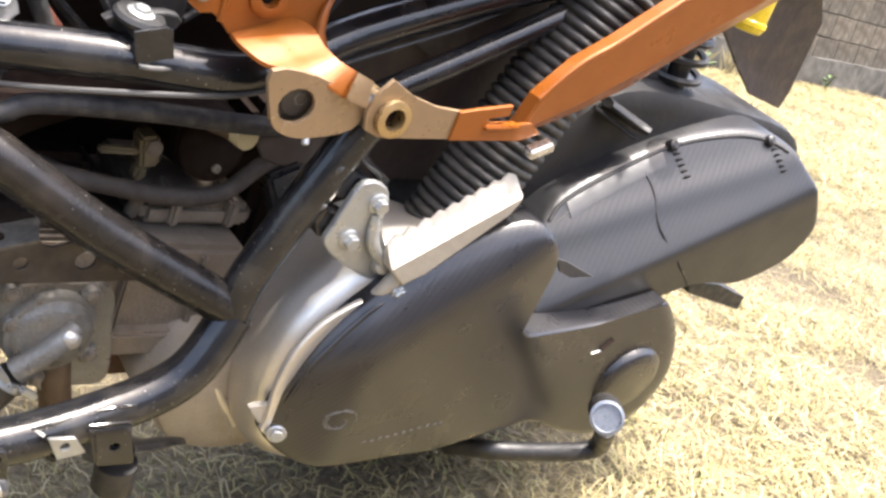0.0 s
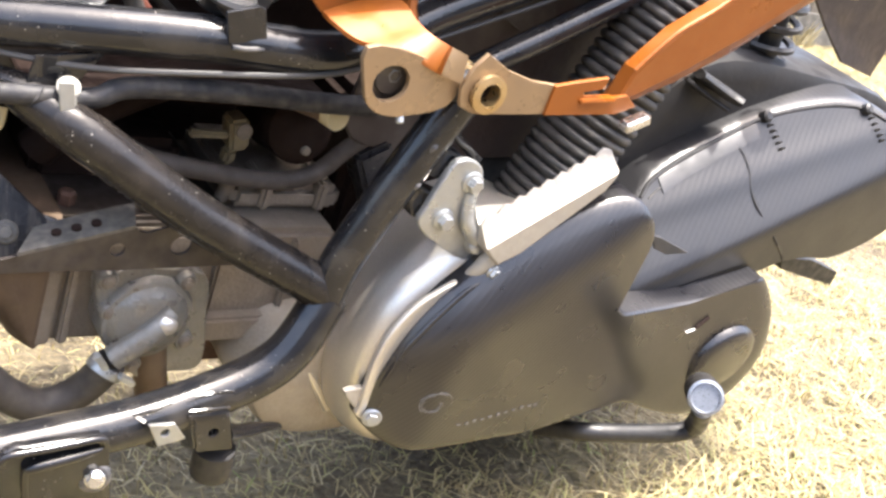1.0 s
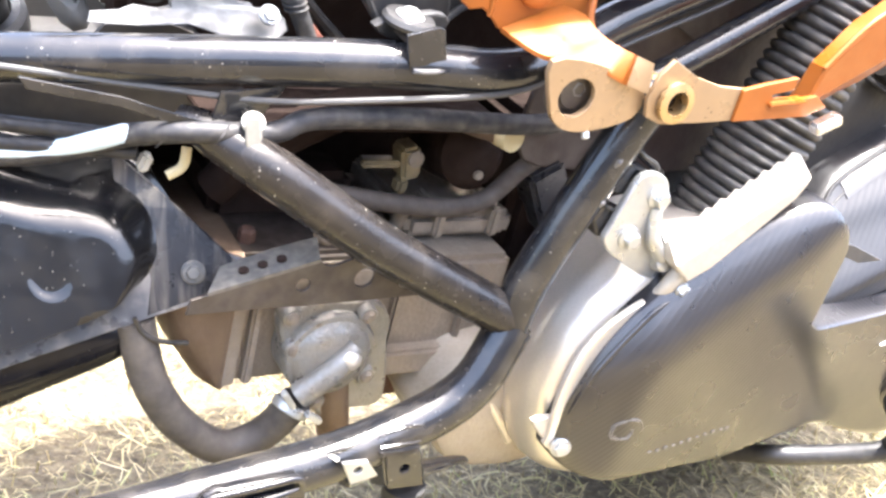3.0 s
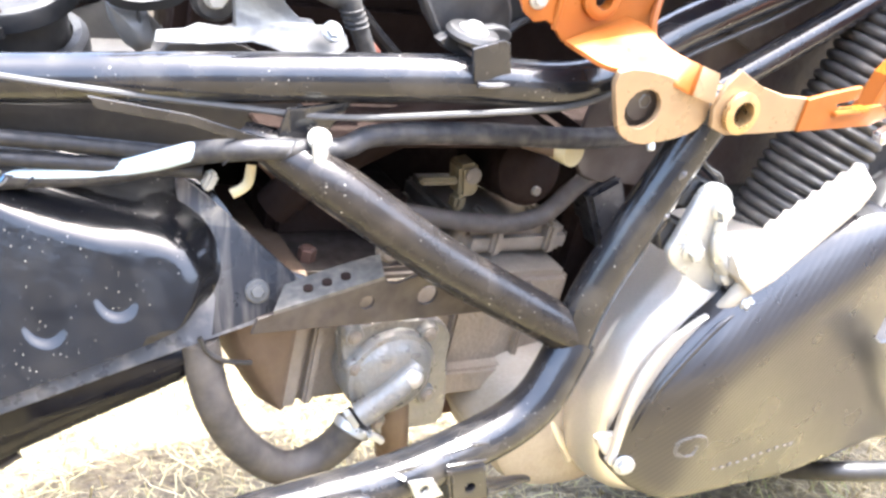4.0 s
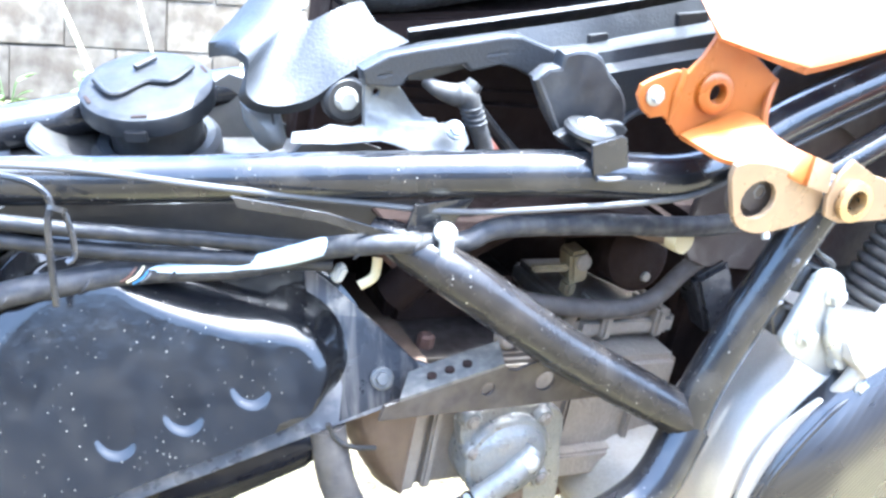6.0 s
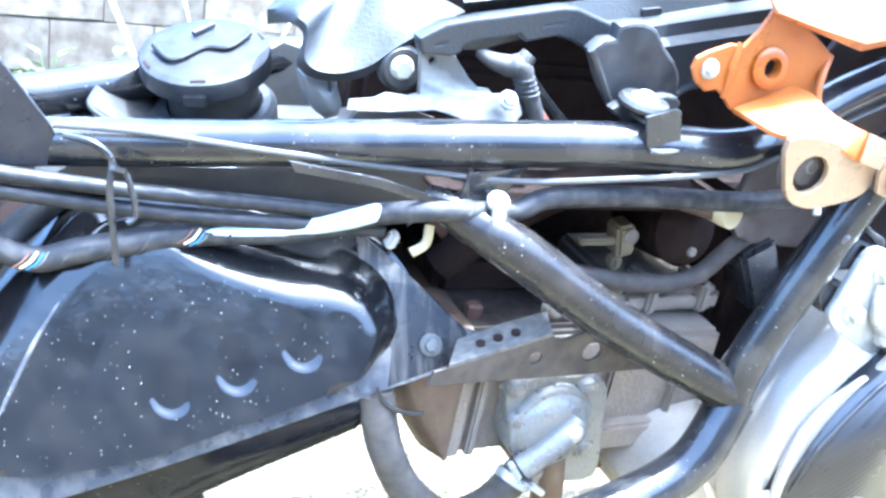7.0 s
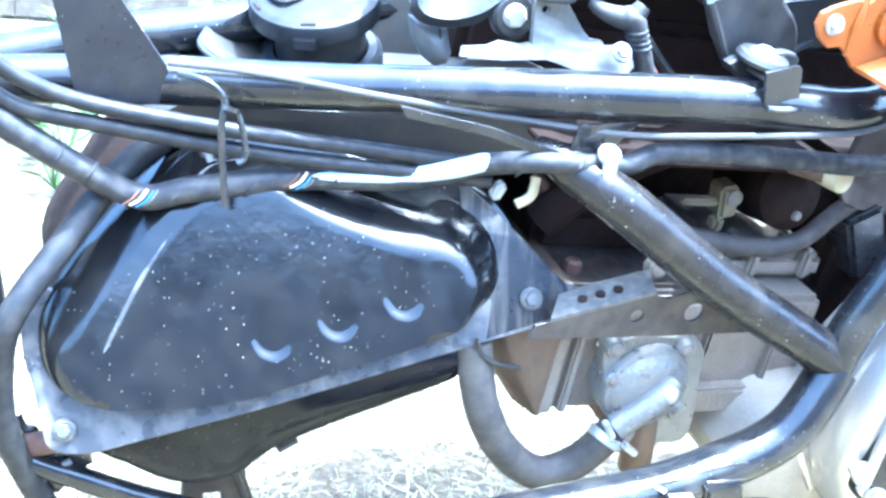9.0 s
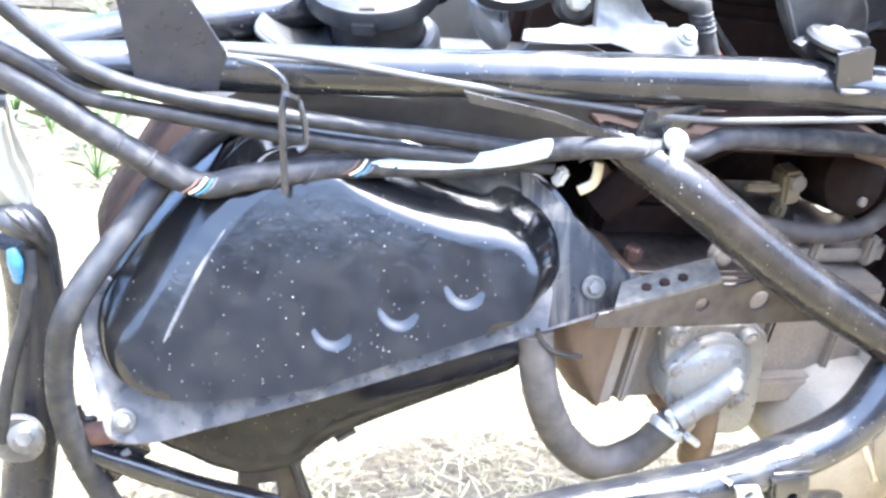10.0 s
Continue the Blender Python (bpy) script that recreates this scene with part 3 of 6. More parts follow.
part("pump_flange", plate([(0.3365, 0.2846), (0.3378, 0.2958), (0.3518, 0.3031), (0.3733, 0.3062), (0.411, 0.3019), (0.4256, 0.2883), (0.4284, 0.2667), (0.4345, 0.2388), (0.4378, 0.209), (0.426, 0.2022), (0.3983, 0.2034), (0.3872, 0.1983), (0.3745, 0.2111), (0.3539, 0.2427)], -0.10, 0.014, bevel=0.002, rounded=2), M_PUMP, pump)
part("pump_neck", tube([(0.392, -0.124, 0.277), (0.376, -0.128, 0.260), (0.352, -0.124, 0.235)], [0.0085, 0.010, 0.0105, 0.0108], 18), M_PUMP, pump)
part("pump_boss", revolve([(0.0085, -0.006), (0.008, 0.003), (0.005, 0.006), (0.002, 0.0068)], (0.386, -0.131, 0.270), (0.1, -1, 0.35)), M_ALU, pump)
for at in ((0.4039, -0.112, 0.296), (0.3464, -0.112, 0.2703), (0.4144, -0.112, 0.2376), (0.3754, -0.11, 0.2149), (0.3403, -0.11, 0.2984)):
    part("screw_boss", revolve([(0.0085, -0.012), (0.0082, 0.0005), (0.0070, 0.002)], at, (0, -1, 0)), M_PUMP, pump)
    bolt(pump, Vector(at) - Vector((0, 0.002, 0)), size=0.0042, head=0.003, mat=M_ALU_DARK, washer=0.0055)
part("pump_outlet", tube([(0.392, -0.10, 0.228), (0.398, -0.10, 0.20), (0.41, -0.09, 0.165)], 0.014), M_COVER_BROWN, pump)
hose = part("coolant_hose", tube([(0.352, -0.122, 0.228), (0.335, -0.112, 0.192), (0.303, -0.11, 0.182), (0.265, -0.11, 0.211), (0.238, -0.11, 0.255), (0.226, -0.10, 0.30)], 0.0135, 18), M_HOSE, scooter, "dusty grey rubber coolant hose")
part("hose_clip", revolve([(0.0142, -0.004), (0.0155, -0.003), (0.0155, 0.003), (0.0142, 0.004)], (0.349, -0.121, 0.222), (0.5, 0.2, 0.8), hollow=True), M_ZINC, hose, "spring steel hose clip")
part("clip_ear", block((0.333, -0.143, 0.236), (0.338, -0.136, 0.254), 0.001, Matrix.Rotation(radians(-35), 4, "Y")), M_ZINC, hose)
part("clip_ear", block((0.352, -0.143, 0.222), (0.368, -0.136, 0.227), 0.001, Matrix.Rotation(radians(35), 4, "Y")), M_ZINC, hose)
crank = part("crankcase", shell([(0.600, 0.378), (0.580, 0.358), (0.560, 0.332), (0.545, 0.305), (0.537, 0.275), (0.535, 0.245), (0.541, 0.210), (0.560, 0.177), (0.60, 0.160), (0.66, 0.157), (0.75, 0.20), (0.76, 0.345), (0.70, 0.386), (0.64, 0.392)],
                                [(0.006, -0.09), (0.004, -0.115), (0.0, -0.130), (-0.003, -0.142), (-0.0045, -0.155), (-0.003, -0.168), (0.001, -0.180), (0.006, -0.188), (0.012, -0.1925), (0.02, -0.194)]), M_ALU, scooter, "satin cast aluminium crankcase side")
part("crankcase_foot", shell([(0.470, 0.205), (0.476, 0.185), (0.504, 0.150), (0.555, 0.136), (0.60, 0.15), (0.60, 0.25), (0.50, 0.25)], [(0, 0.05), (0, -0.125), (0.004, -0.136), (0.012, -0.140)]), M_FOOT, crank)
part("case_web", tube([(0.520, -0.138, 0.222), (0.540, -0.142, 0.195), (0.556, -0.142, 0.172)], [0.004, 0.005, 0.004], 10), M_ALU, crank)
part("cover_flange", plate([(0.5861, 0.3494), (0.5747, 0.342), (0.5639, 0.3336), (0.5542, 0.3224), (0.5458, 0.3077), (0.5404, 0.2921), (0.5379, 0.276), (0.5375, 0.2614), (0.5388, 0.2451), (0.5398, 0.2292), (0.5406, 0.2186), (0.57, 0.215), (0.62, 0.30), (0.65, 0.375), (0.60, 0.355)], -0.202, 0.006, bevel=0.0015, rounded=3), M_ALU, crank, "bright machined cover flange")
part("flange_tab", plate([(0.523, 0.2425), (0.5319, 0.2438), (0.5436, 0.2425), (0.5473, 0.2286), (0.5417, 0.2219), (0.53, 0.2332)], -0.198, 0.006, bevel=0.0015, rounded=2), M_PEG, crank)

# belt drive cover
def soft(d, k):
    """Nought below, d above, with a rounded change."""
    return (math.sqrt(d * d + k * k) + d) / 2


def relief(outline, height, back, lip=0.008, width=0.09, per=5, steps=30, lay=None):
    """A pressed cover: inside the outline (x, z) its face lies at y = height(x, z), rolls over at the rim by lip and runs back to y = back."""
    ring = [(q.x, q.z) for q in spline([(x, 0, z) for x, z in outline], per, True)]
    cx, cz = sum(q[0] for q in ring) / len(ring), sum(q[1] for q in ring) / len(ring)
    rows = [[(x, back, z) for x, z in ring]]
    for k in [1.0, 0.997, 0.99, 0.98, 0.965, 0.945, 0.92] + [0.9 * (1 - i / steps) for i in range(steps)]:
        u = max(1 - (1 - k) / width, 0)
        rows.append([(cx + (x - cx) * k, height(cx + (x - cx) * k, cz + (z - cz) * k) + lip * (1 - math.sqrt(max(1 - u * u, 0))), cz + (z - cz) * k) for x, z in ring])
    return loft(rows)


def cover_height(x, z):
    """A ridge runs up the cover: above it the face leans back, below it a little; behind, the face steps back to the clutch case."""
    d = (z - (0.2646 + (x - 0.5271) * 0.7398)) / 1.2439
    edge = soft(x - (0.80 + (0.29 - z) * 0.45), 0.03)
    return -0.242 + 0.85 * soft(d - 0.006, 0.014) + 0.016 * (1 - math.exp(-14 * soft(-d, 0.014))) + 0.014 * (1 - math.exp(-22 * edge)) + 0.55 * soft(0.592 - x, 0.012)


cvt = part("drive_case", shell([(0.60, 0.20), (0.66, 0.34), (0.74, 0.36), (0.80, 0.305), (0.913, 0.308), (1.0, 0.325), (1.04, 0.31), (1.05, 0.286), (1.055, 0.22), (1.02, 0.172), (0.953, 0.158), (0.882, 0.17),
                                (0.80, 0.176), (0.70, 0.182)], [(0, -0.06), (0, -0.150), (0.004, -0.165), (0.014, -0.175), (0.03, -0.18)]), M_CASE, scooter, "satin black belt drive case")
cover = part("drive_cover", relief([(0.5405, 0.2188), (0.5425, 0.2392), (0.5462, 0.2667), (0.5592, 0.3059), (0.5764, 0.3356), (0.5951, 0.3579), (0.6235, 0.387), (0.6555, 0.4082), (0.6837, 0.4254), (0.7106, 0.4386), (0.7287, 0.4437), (0.7429, 0.4408), (0.7618, 0.4247), (0.7709, 0.4083), (0.77, 0.3915), (0.761, 0.3738), (0.7605, 0.3545), (0.7648, 0.339), (0.7767, 0.3275), (0.7959, 0.3226), (0.856, 0.3219), (0.9224, 0.3283), (0.9732, 0.3413), (0.993, 0.3442), (1.025, 0.3166), (1.049, 0.2841), (1.064, 0.2426), (1.056, 0.2019), (1.023, 0.1697), (0.9724, 0.165), (0.9167, 0.1796), (0.8565, 0.203), (0.814, 0.2014), (0.7643, 0.1929), (0.7238, 0.1868), (0.6757, 0.1867), (0.6308, 0.1859), (0.5947, 0.1865), (0.5685, 0.1927), (0.5482, 0.207)], cover_height, -0.188, lip=0.006), M_CARBON, cvt, "carbon-patterned black drive cover")


def on(ob, x, z, lift=0.0003):
    """The point of a part's near side at x, z, lifted off it a little."""
    me = ob.data
    best = None
    for p in me.polygons:
        c = p.center
        if abs(c.x - x) < 0.05 and abs(c.z - z) < 0.05:
            q = [me.vertices[i].co for i in p.vertices]
            hit = geometry.intersect_ray_tri(q[0], q[1], q[2], Vector((0, 1, 0)), Vector((x, -1, z)), True) or (
                geometry.intersect_ray_tri(q[0], q[2], q[3], Vector((0, 1, 0)), Vector((x, -1, z)), True) if len(q) > 3 else None)
            if hit and (best is None or hit.y < best):
                best = hit.y
    return (x, (best if best is not None else -0.2) - lift, z)


part("cover_bead", tube([(x, y + 0.0014, z) for x, y, z in (on(cover, *q) for q in ((0.5479, 0.2469), (0.5499, 0.2629), (0.5526, 0.2771), (0.5588, 0.2965), (0.5668, 0.3117), (0.5754, 0.3256), (0.5843, 0.3384), (0.5937, 0.35), (0.6041, 0.3594)))], [0.0008] + 7 * [0.0026] + [0.0008], 8, 4), M_CARBON, cvt)
EMBLEM = (0.5946, 0.2434)
for k in range(7):
    a, b, r = 0.9 * k, 0.9 * k + 1.6 + 0.3 * (k % 3), 0.0145 - 0.0016 * k
    part("emblem_stroke", tube([on(cover, EMBLEM[0] + 1.15 * r * math.cos(a + (b - a) * u / 6), EMBLEM[1] + r * math.sin(a + (b - a) * u / 6), 0.0) for u in range(7)], 0.0006, 6, 2), M_BADGE, cvt, "faint worn emblem stroke")
for i, (x, z) in enumerate(((0.6322, 0.216), (0.6411, 0.2159), (0.6494, 0.2174), (0.6582, 0.2181), (0.6667, 0.2195), (0.6753, 0.221), (0.684, 0.2225), (0.6927, 0.224), (0.7016, 0.2255), (0.7109, 0.2263), (0.7177, 0.2268))):
    h = 0.0018 + 0.0009 * ((i * 7) % 3)
    p = Vector(on(cover, x, z, 0.0))
    part("marking_bar", block(p - Vector((0.0022, 0.0009, h / 2)), p + Vector((0.0022, 0.0009, h / 2)), 0.0003), M_BADGE, cvt)
part("case_tab", plate([(0.7945, 0.3972), (0.8086, 0.3941), (0.8533, 0.3777), (0.8252, 0.3766), (0.8058, 0.3832)], -0.205, 0.003), M_STRIP, cvt)
BOSS = Vector(on(cover, *(0.9878, 0.2373), 0.0))
part("clutch_boss", revolve([(0.050, -0.008), (0.048, 0.0), (0.044, 0.0035), (0.036, 0.005), (0.012, 0.0056)], BOSS, (0.05, -1, -0.12), 40), M_CARBON, cvt)
part("case_slot", tube([on(cover, x, z, -0.0005) for x, z in ((0.9256, 0.3034), (0.9129, 0.2911))], 0.0035, 8, 3, flat=0.5), M_DARK, cvt)
part("case_nick", tube([on(cover, x, z, -0.0005) for x, z in ((0.9139, 0.2896), (0.9007, 0.2864))], 0.0026, 8, 3, flat=0.5), M_ALU, cvt)
bolt(cvt, on(cover, *(0.5507, 0.2192), 0.001), (-0.4, -1, 0.05), size=0.006, mat=M_ZINC, washer=0.009)
kick = part("kick_lever", tube([(0.8031, -0.175, 0.1417), (0.8072, -0.2, 0.1599), (0.8189, -0.225, 0.1765), (0.8693, -0.24, 0.1802), (0.9231, -0.25, 0.183), (0.9294, -0.258, 0.1993), (0.9053, -0.27, 0.2335)], [0.009, 0.0095, 0.010, 0.0105, 0.011], 14), M_RUBBER, cvt, "black steel kick-start lever")
KICK_AXIS = (-0.72, -0.58, 0.38)
part("kick_pedal", revolve([(0.0165, -0.06), (0.017, -0.005), (0.0165, 0.0)], (0.853, -0.298, 0.277), KICK_AXIS), M_RUBBER, kick)
part("pedal_cap", revolve([(0.0168, 0.0), (0.0168, 0.003), (0.0140, 0.004), (0.0130, 0.002)], (0.853, -0.298, 0.277), KICK_AXIS), M_KICK, kick, "worn steel pedal end")

# air box
airbox = part("air_box", shell([(0.80, 0.40), (0.84, 0.455), (0.923, 0.528), (1.10, 0.526), (1.26, 0.50), (1.28, 0.42), (1.15, 0.33), (0.86, 0.315)], [(0, 0.03), (0, -0.075), (0.003, -0.088), (0.012, -0.093)]), M_AIRBOX, scooter,
              "matt black plastic air box")


def box_height(x, z):
    """The cover folds along slanting lines: the part above the fold leans back, and its top strip still more."""
    d, v = z - (0.392 + (x - 0.99) * 0.46), z - (0.440 + (x - 0.99) * 0.40)
    return -0.190 + 0.85 * soft(d, 0.005) + 0.10 * soft(-d, 0.006) + 0.3 * soft(v - 0.045, 0.004) - 0.0025 * math.exp(-(v / 0.012) ** 2)


box_cover = part("air_box_cover", relief([(0.837, 0.385), (0.8454, 0.3981), (0.8608, 0.4139), (0.8944, 0.4354), (0.9425, 0.4611), (0.992, 0.484), (1.043, 0.5024), (1.087, 0.5146), (1.127, 0.5187), (1.157, 0.5127), (1.179, 0.4934), (1.214, 0.4606), (1.242, 0.4272), (1.234, 0.3865), (1.194, 0.3589), (1.147, 0.3452), (1.093, 0.3478), (1.052, 0.3448), (1.007, 0.33), (0.9499, 0.316), (0.8872, 0.3018), (0.844, 0.3023), (0.8196, 0.3163), (0.8216, 0.3299), (0.8325, 0.3488), (0.8356, 0.367)], box_height, -0.09, lip=0.009, width=0.035), M_CARBON_BOX, airbox,
     "carbon-patterned black air box cover")
part("cover_seam", tube([on(box_cover, x, z, -0.0005) for x, z in ((0.9612, 0.4543), (0.9679, 0.4466), (0.9706, 0.4364), (0.9715, 0.4199), (0.98, 0.4028), (1.004, 0.3818), (1.034, 0.3611), (1.051, 0.3473))], 0.0016, 6, 4), M_RUBBER, airbox)
part("cover_groove", tube([on(box_cover, x, z, -0.0004) for x, z in ((0.8546, 0.3945), (0.865, 0.4019), (0.8925, 0.4199), (0.9268, 0.4399), (0.9614, 0.4557), (0.9899, 0.4692))], 0.0012, 8, 4), M_RUBBER, airbox)
part("cover_rim", tube([on(box_cover, x, z, 0.0) for x, z in ((0.847, 0.3942), (0.8615, 0.4097), (0.8938, 0.4299), (0.9417, 0.4555), (0.9806, 0.4752), (1.006, 0.4859), (1.042, 0.4981), (1.086, 0.5096), (1.123, 0.5134), (1.147, 0.5087))], 0.0022, 8, 4), M_RUBBER, airbox)
part("cover_strip", loft([[on(box_cover, x, z, 0.0014), on(box_cover, x + 0.003, z - 0.011, 0.0014), on(box_cover, x + 0.003, z - 0.012, -0.001), on(box_cover, x, z + 0.001, -0.001)] for x, z in ((0.868, 0.4126), (0.8936, 0.4281), (0.9276, 0.4464), (0.9555, 0.461), (0.9854, 0.4762))]), M_STRIP, airbox, "smooth grey plastic strip")
for x, z in ((0.9972, 0.4832), (1.123, 0.5129)):
    part("cover_clip", revolve([(0.0065, -0.003), (0.0065, 0.005), (0.004, 0.007)], on(box_cover, x, z), (0, -1, 0.8)), M_RUBBER, airbox)
    for k in range(5):
        part("clip_tooth", block(Vector(on(box_cover, x + 0.006 + 0.0024 * k, z - 0.006 - 0.0042 * k, 0.0)) - Vector((0.0050, 0.0007, 0.0025)), Vector(on(box_cover, x + 0.006 + 0.0024 * k, z - 0.006 - 0.0042 * k, 0.0)) + Vector((0.0050, 0.0007, 0.0025)), 0.0006), M_RUBBER, airbox)
part("box_strap", tube([(0.8878, -0.1, 0.5164), (0.9323, -0.105, 0.501), (0.9467, -0.12, 0.4973)], [0.010, 0.013, 0.010], 10, flat=0.5), M_RUBBER, airbox)
part("box_edge", tube([(0.8735, -0.1, 0.5086), (0.9196, -0.106, 0.4918), (0.9366, -0.115, 0.4863)], 0.0025, 8), M_AIRBOX, airbox)
part("drain_bracket", plate([(1.17, 0.30), (1.233, 0.295), (1.305, 0.274), (1.306, 0.255), (1.238, 0.270), (1.18, 0.284)], -0.10, 0.02), M_RUBBER, airbox)
part("intake_bellows", ringed((0.712, -0.125, 0.365), (0.805, -0.125, 0.64), 0.0380, 28, count=30, depth=0.0045), M_BELLOWS, scooter, "dusty black corrugated rubber intake hose")

# passenger peg
pegb = part("peg_bracket", plate([(0.568, 0.457), (0.58, 0.452), (0.586, 0.44), (0.588, 0.42), (0.600, 0.40), (0.622, 0.379), (0.612, 0.369), (0.60, 0.367), (0.562, 0.385), (0.542, 0.401), (0.544, 0.415), (0.553, 0.448), (0.559, 0.456)],
                                 -0.188, 0.007, bevel=0.0015, rounded=3), M_ZINC, scooter, "galvanised steel footpeg bracket")
bolt(pegb, (0.577, -0.192, 0.439), size=0.0065, head=0.008, washer=0.0095)
bolt(pegb, (0.562, -0.192, 0.405), size=0.0065, head=0.008, washer=0.0095)
def peg_top(x):
    return 0.413 + 0.685 * (x - 0.600)


def peg_slope(x, y, z):
    """Only the far edge of the top is toothed; the top falls smoothly towards the near face."""
    f = min(max((-0.198 - y) / 0.020, 0), 1)
    over = z - (peg_top(x) - 0.016)
    if over > 0:
        z = z - over * f if f > 0.5 else z - 0.1 * over * f
    return (x, y, z)


teeth = []
for i in range(9):
    x = 0.600 + 0.092 * i / 8
    z = peg_top(x)
    teeth += [(x - 0.004, z - 0.0055), (x + 0.0005, z + 0.0024), (x + 0.0055, z + 0.002)]
part("footpeg", plate([(0.612, 0.380), (0.630, 0.390), (0.694, 0.450), (0.700, 0.462), (0.700, 0.477)] + teeth[::-1] + [(0.597, 0.392)], -0.208, 0.020, bevel=0.002, lay=peg_slope), M_PEG, pegb, "ribbed bare aluminium footpeg, folded back")
part("peg_yoke", tube([(0.600, -0.20, 0.354), (0.605, -0.206, 0.367), (0.616, -0.208, 0.388)], [0.004, 0.0065, 0.0085], 12), M_PEG, pegb)
bolt(pegb, (0.614, -0.213, 0.368), (0.3, -1, -0.2), 0.0055, washer=0.007)
for ring in ([(0.5296, 0.46), (0.5379, 0.4659), (0.563, 0.4568), (0.569, 0.4392), (0.5673, 0.4352), (0.5424, 0.4401)], [(0.5284, 0.4235), (0.5351, 0.4284), (0.5618, 0.4182), (0.5675, 0.4008), (0.5657, 0.3967), (0.5401, 0.4034)]):
    lug_part = part("peg_lug", plate(ring, -0.174, 0.018, bevel=0.002), M_FRAME, pegb, "black welded lug")
    a, b = Vector((ring[1][0], -0.184, ring[1][1])), Vector((ring[2][0], -0.184, ring[2][1]))
    part("lug_edge", tube([a, (a + b) / 2, b], 0.0018, 8, 2), M_FRAME, lug_part)
part("lug_plate", thick(lines([[(0.5573, -0.166, 0.4771), (0.5652, -0.168, 0.4649), (0.5769, -0.172, 0.4565), (0.5908, -0.176, 0.446)], [(0.5811, -0.15, 0.4648), (0.5894, -0.152, 0.4552), (0.5977, -0.156, 0.4504), (0.607, -0.16, 0.4436)]], 3), 0.002), M_FRAME, pegb)
part("lug_weld", tube([(0.5317, -0.184, 0.4593), (0.5342, -0.185, 0.4645), (0.5372, -0.184, 0.4669)], [0.001, 0.0028, 0.001], 8), M_FLANGE, pegb)
part("lug_weld", tube([(0.5291, -0.184, 0.4266), (0.5311, -0.185, 0.4311), (0.5344, -0.184, 0.4324)], [0.001, 0.0026, 0.001], 8), M_FLANGE, pegb)
part("peg_pivot", revolve([(0.008, -0.004), (0.008, 0.004), (0.005, 0.006)], (0.601, -0.195, 0.3835), (0, -1, 0.5)), M_ZINC, pegb)
part("peg_rib", tube([(0.578, -0.192, 0.43), (0.583, -0.196, 0.405), (0.598, -0.196, 0.388)], [0.004, 0.006, 0.006], 10), M_ZINC, pegb)

# orange brackets
strut = part("tail_bracket", plate([(0.3953, 0.5678), (0.3966, 0.5745), (0.4044, 0.5792), (0.4213, 0.5856), (0.4316, 0.5845), (0.4415, 0.5969), (0.4464, 0.607), (0.4484, 0.6122), (0.4758, 0.6049), (0.5104, 0.5845), (0.5097, 0.5698), (0.5123, 0.5529), (0.5221, 0.5371), (0.4885, 0.5415), (0.4447, 0.5387), (0.4358, 0.5418), (0.4259, 0.5513), (0.419, 0.5552), (0.4099, 0.5536), (0.4007, 0.5593)], -0.135, 0.004, [(*(0.4588, 0.5722), 0.007)], bevel=0.0012), M_ORANGE, scooter, "orange painted steel tail bracket")
bolt(strut, (0.4075, -0.138, 0.5685), size=0.0045, washer=0.007)
part("bracket_fold", tube([(0.4275, -0.1365, 0.588), (0.4255, -0.1375, 0.57), (0.426, -0.1365, 0.549)], [0.002, 0.003, 0.002], 10), M_ORANGE, strut)
part("bracket_ring", revolve([(0.007, 0), (0.015, 0), (0.015, 0.003), (0.012, 0.005), (0.0075, 0.005)], (0.4571, -0.137, 0.5728), (0, -1, 0.1), hollow=True), M_ORANGE, strut)
part("ring_hole", revolve([(0.0068, -0.012), (0.0068, -0.004)], (0.4571, -0.137, 0.5728), (0, -1, 0.1)), M_DARK, strut)
part("bracket_web", tube([(0.5114, -0.134, 0.5842), (0.5046, -0.14, 0.5692), (0.5029, -0.145, 0.554), (0.5092, -0.152, 0.5398), (0.5181, -0.165, 0.5355)], [0.003, 0.003, 0.003, 0.002], 8), M_ORANGE, strut)
PANEL = ((0.437, 0.6125, 0.616), (0.476, 0.603, 0.610), (0.505, 0.5965, 0.607), (0.522, 0.593, 0.6055), (0.545, 0.599, 0.610), (0.603, 0.617, 0.625), (0.70, 0.648, 0.657), (0.80, 0.69, 0.70))
part("bracket_panel", loft([[(x, -0.150, d), (x, -0.153, (d + u) / 2), (x, -0.150, u), (x + 0.01, -0.145, u + 0.003), (x + 0.02, -0.03, u + 0.05), (x + 0.02, -0.03, u + 0.046), (x + 0.01, -0.143, u - 0.001)] for x, d, u in PANEL]), M_ORANGE, strut, "pale sunlit top panel of the bracket", angle=30)
STRAP_L = spline([(0.436, -0.139, 0.5425), (0.4335, -0.16, 0.5435), (0.448, -0.178, 0.539), (0.477, -0.188, 0.540), (0.503, -0.196, 0.532), (0.525, -0.2, 0.527)], 6)
STRAP_R = spline([(0.482, -0.137, 0.562), (0.495, -0.147, 0.559), (0.498, -0.162, 0.553), (0.502, -0.178, 0.550), (0.511, -0.19, 0.548), (0.524, -0.198, 0.545)], 6)
part("bracket_strap", loft([[a, b, b - Vector((0, 0, 0.003)), a - Vector((0, 0, 0.003))] for a, b in zip(STRAP_L[:-5], STRAP_R[:-5])]), M_ORANGE, strut)
part("strap_end", loft([[a, b, b - Vector((0, 0, 0.003)), a - Vector((0, 0, 0.003))] for a, b in zip(STRAP_L[-7:], STRAP_R[-7:])]), M_GOLD, strut)
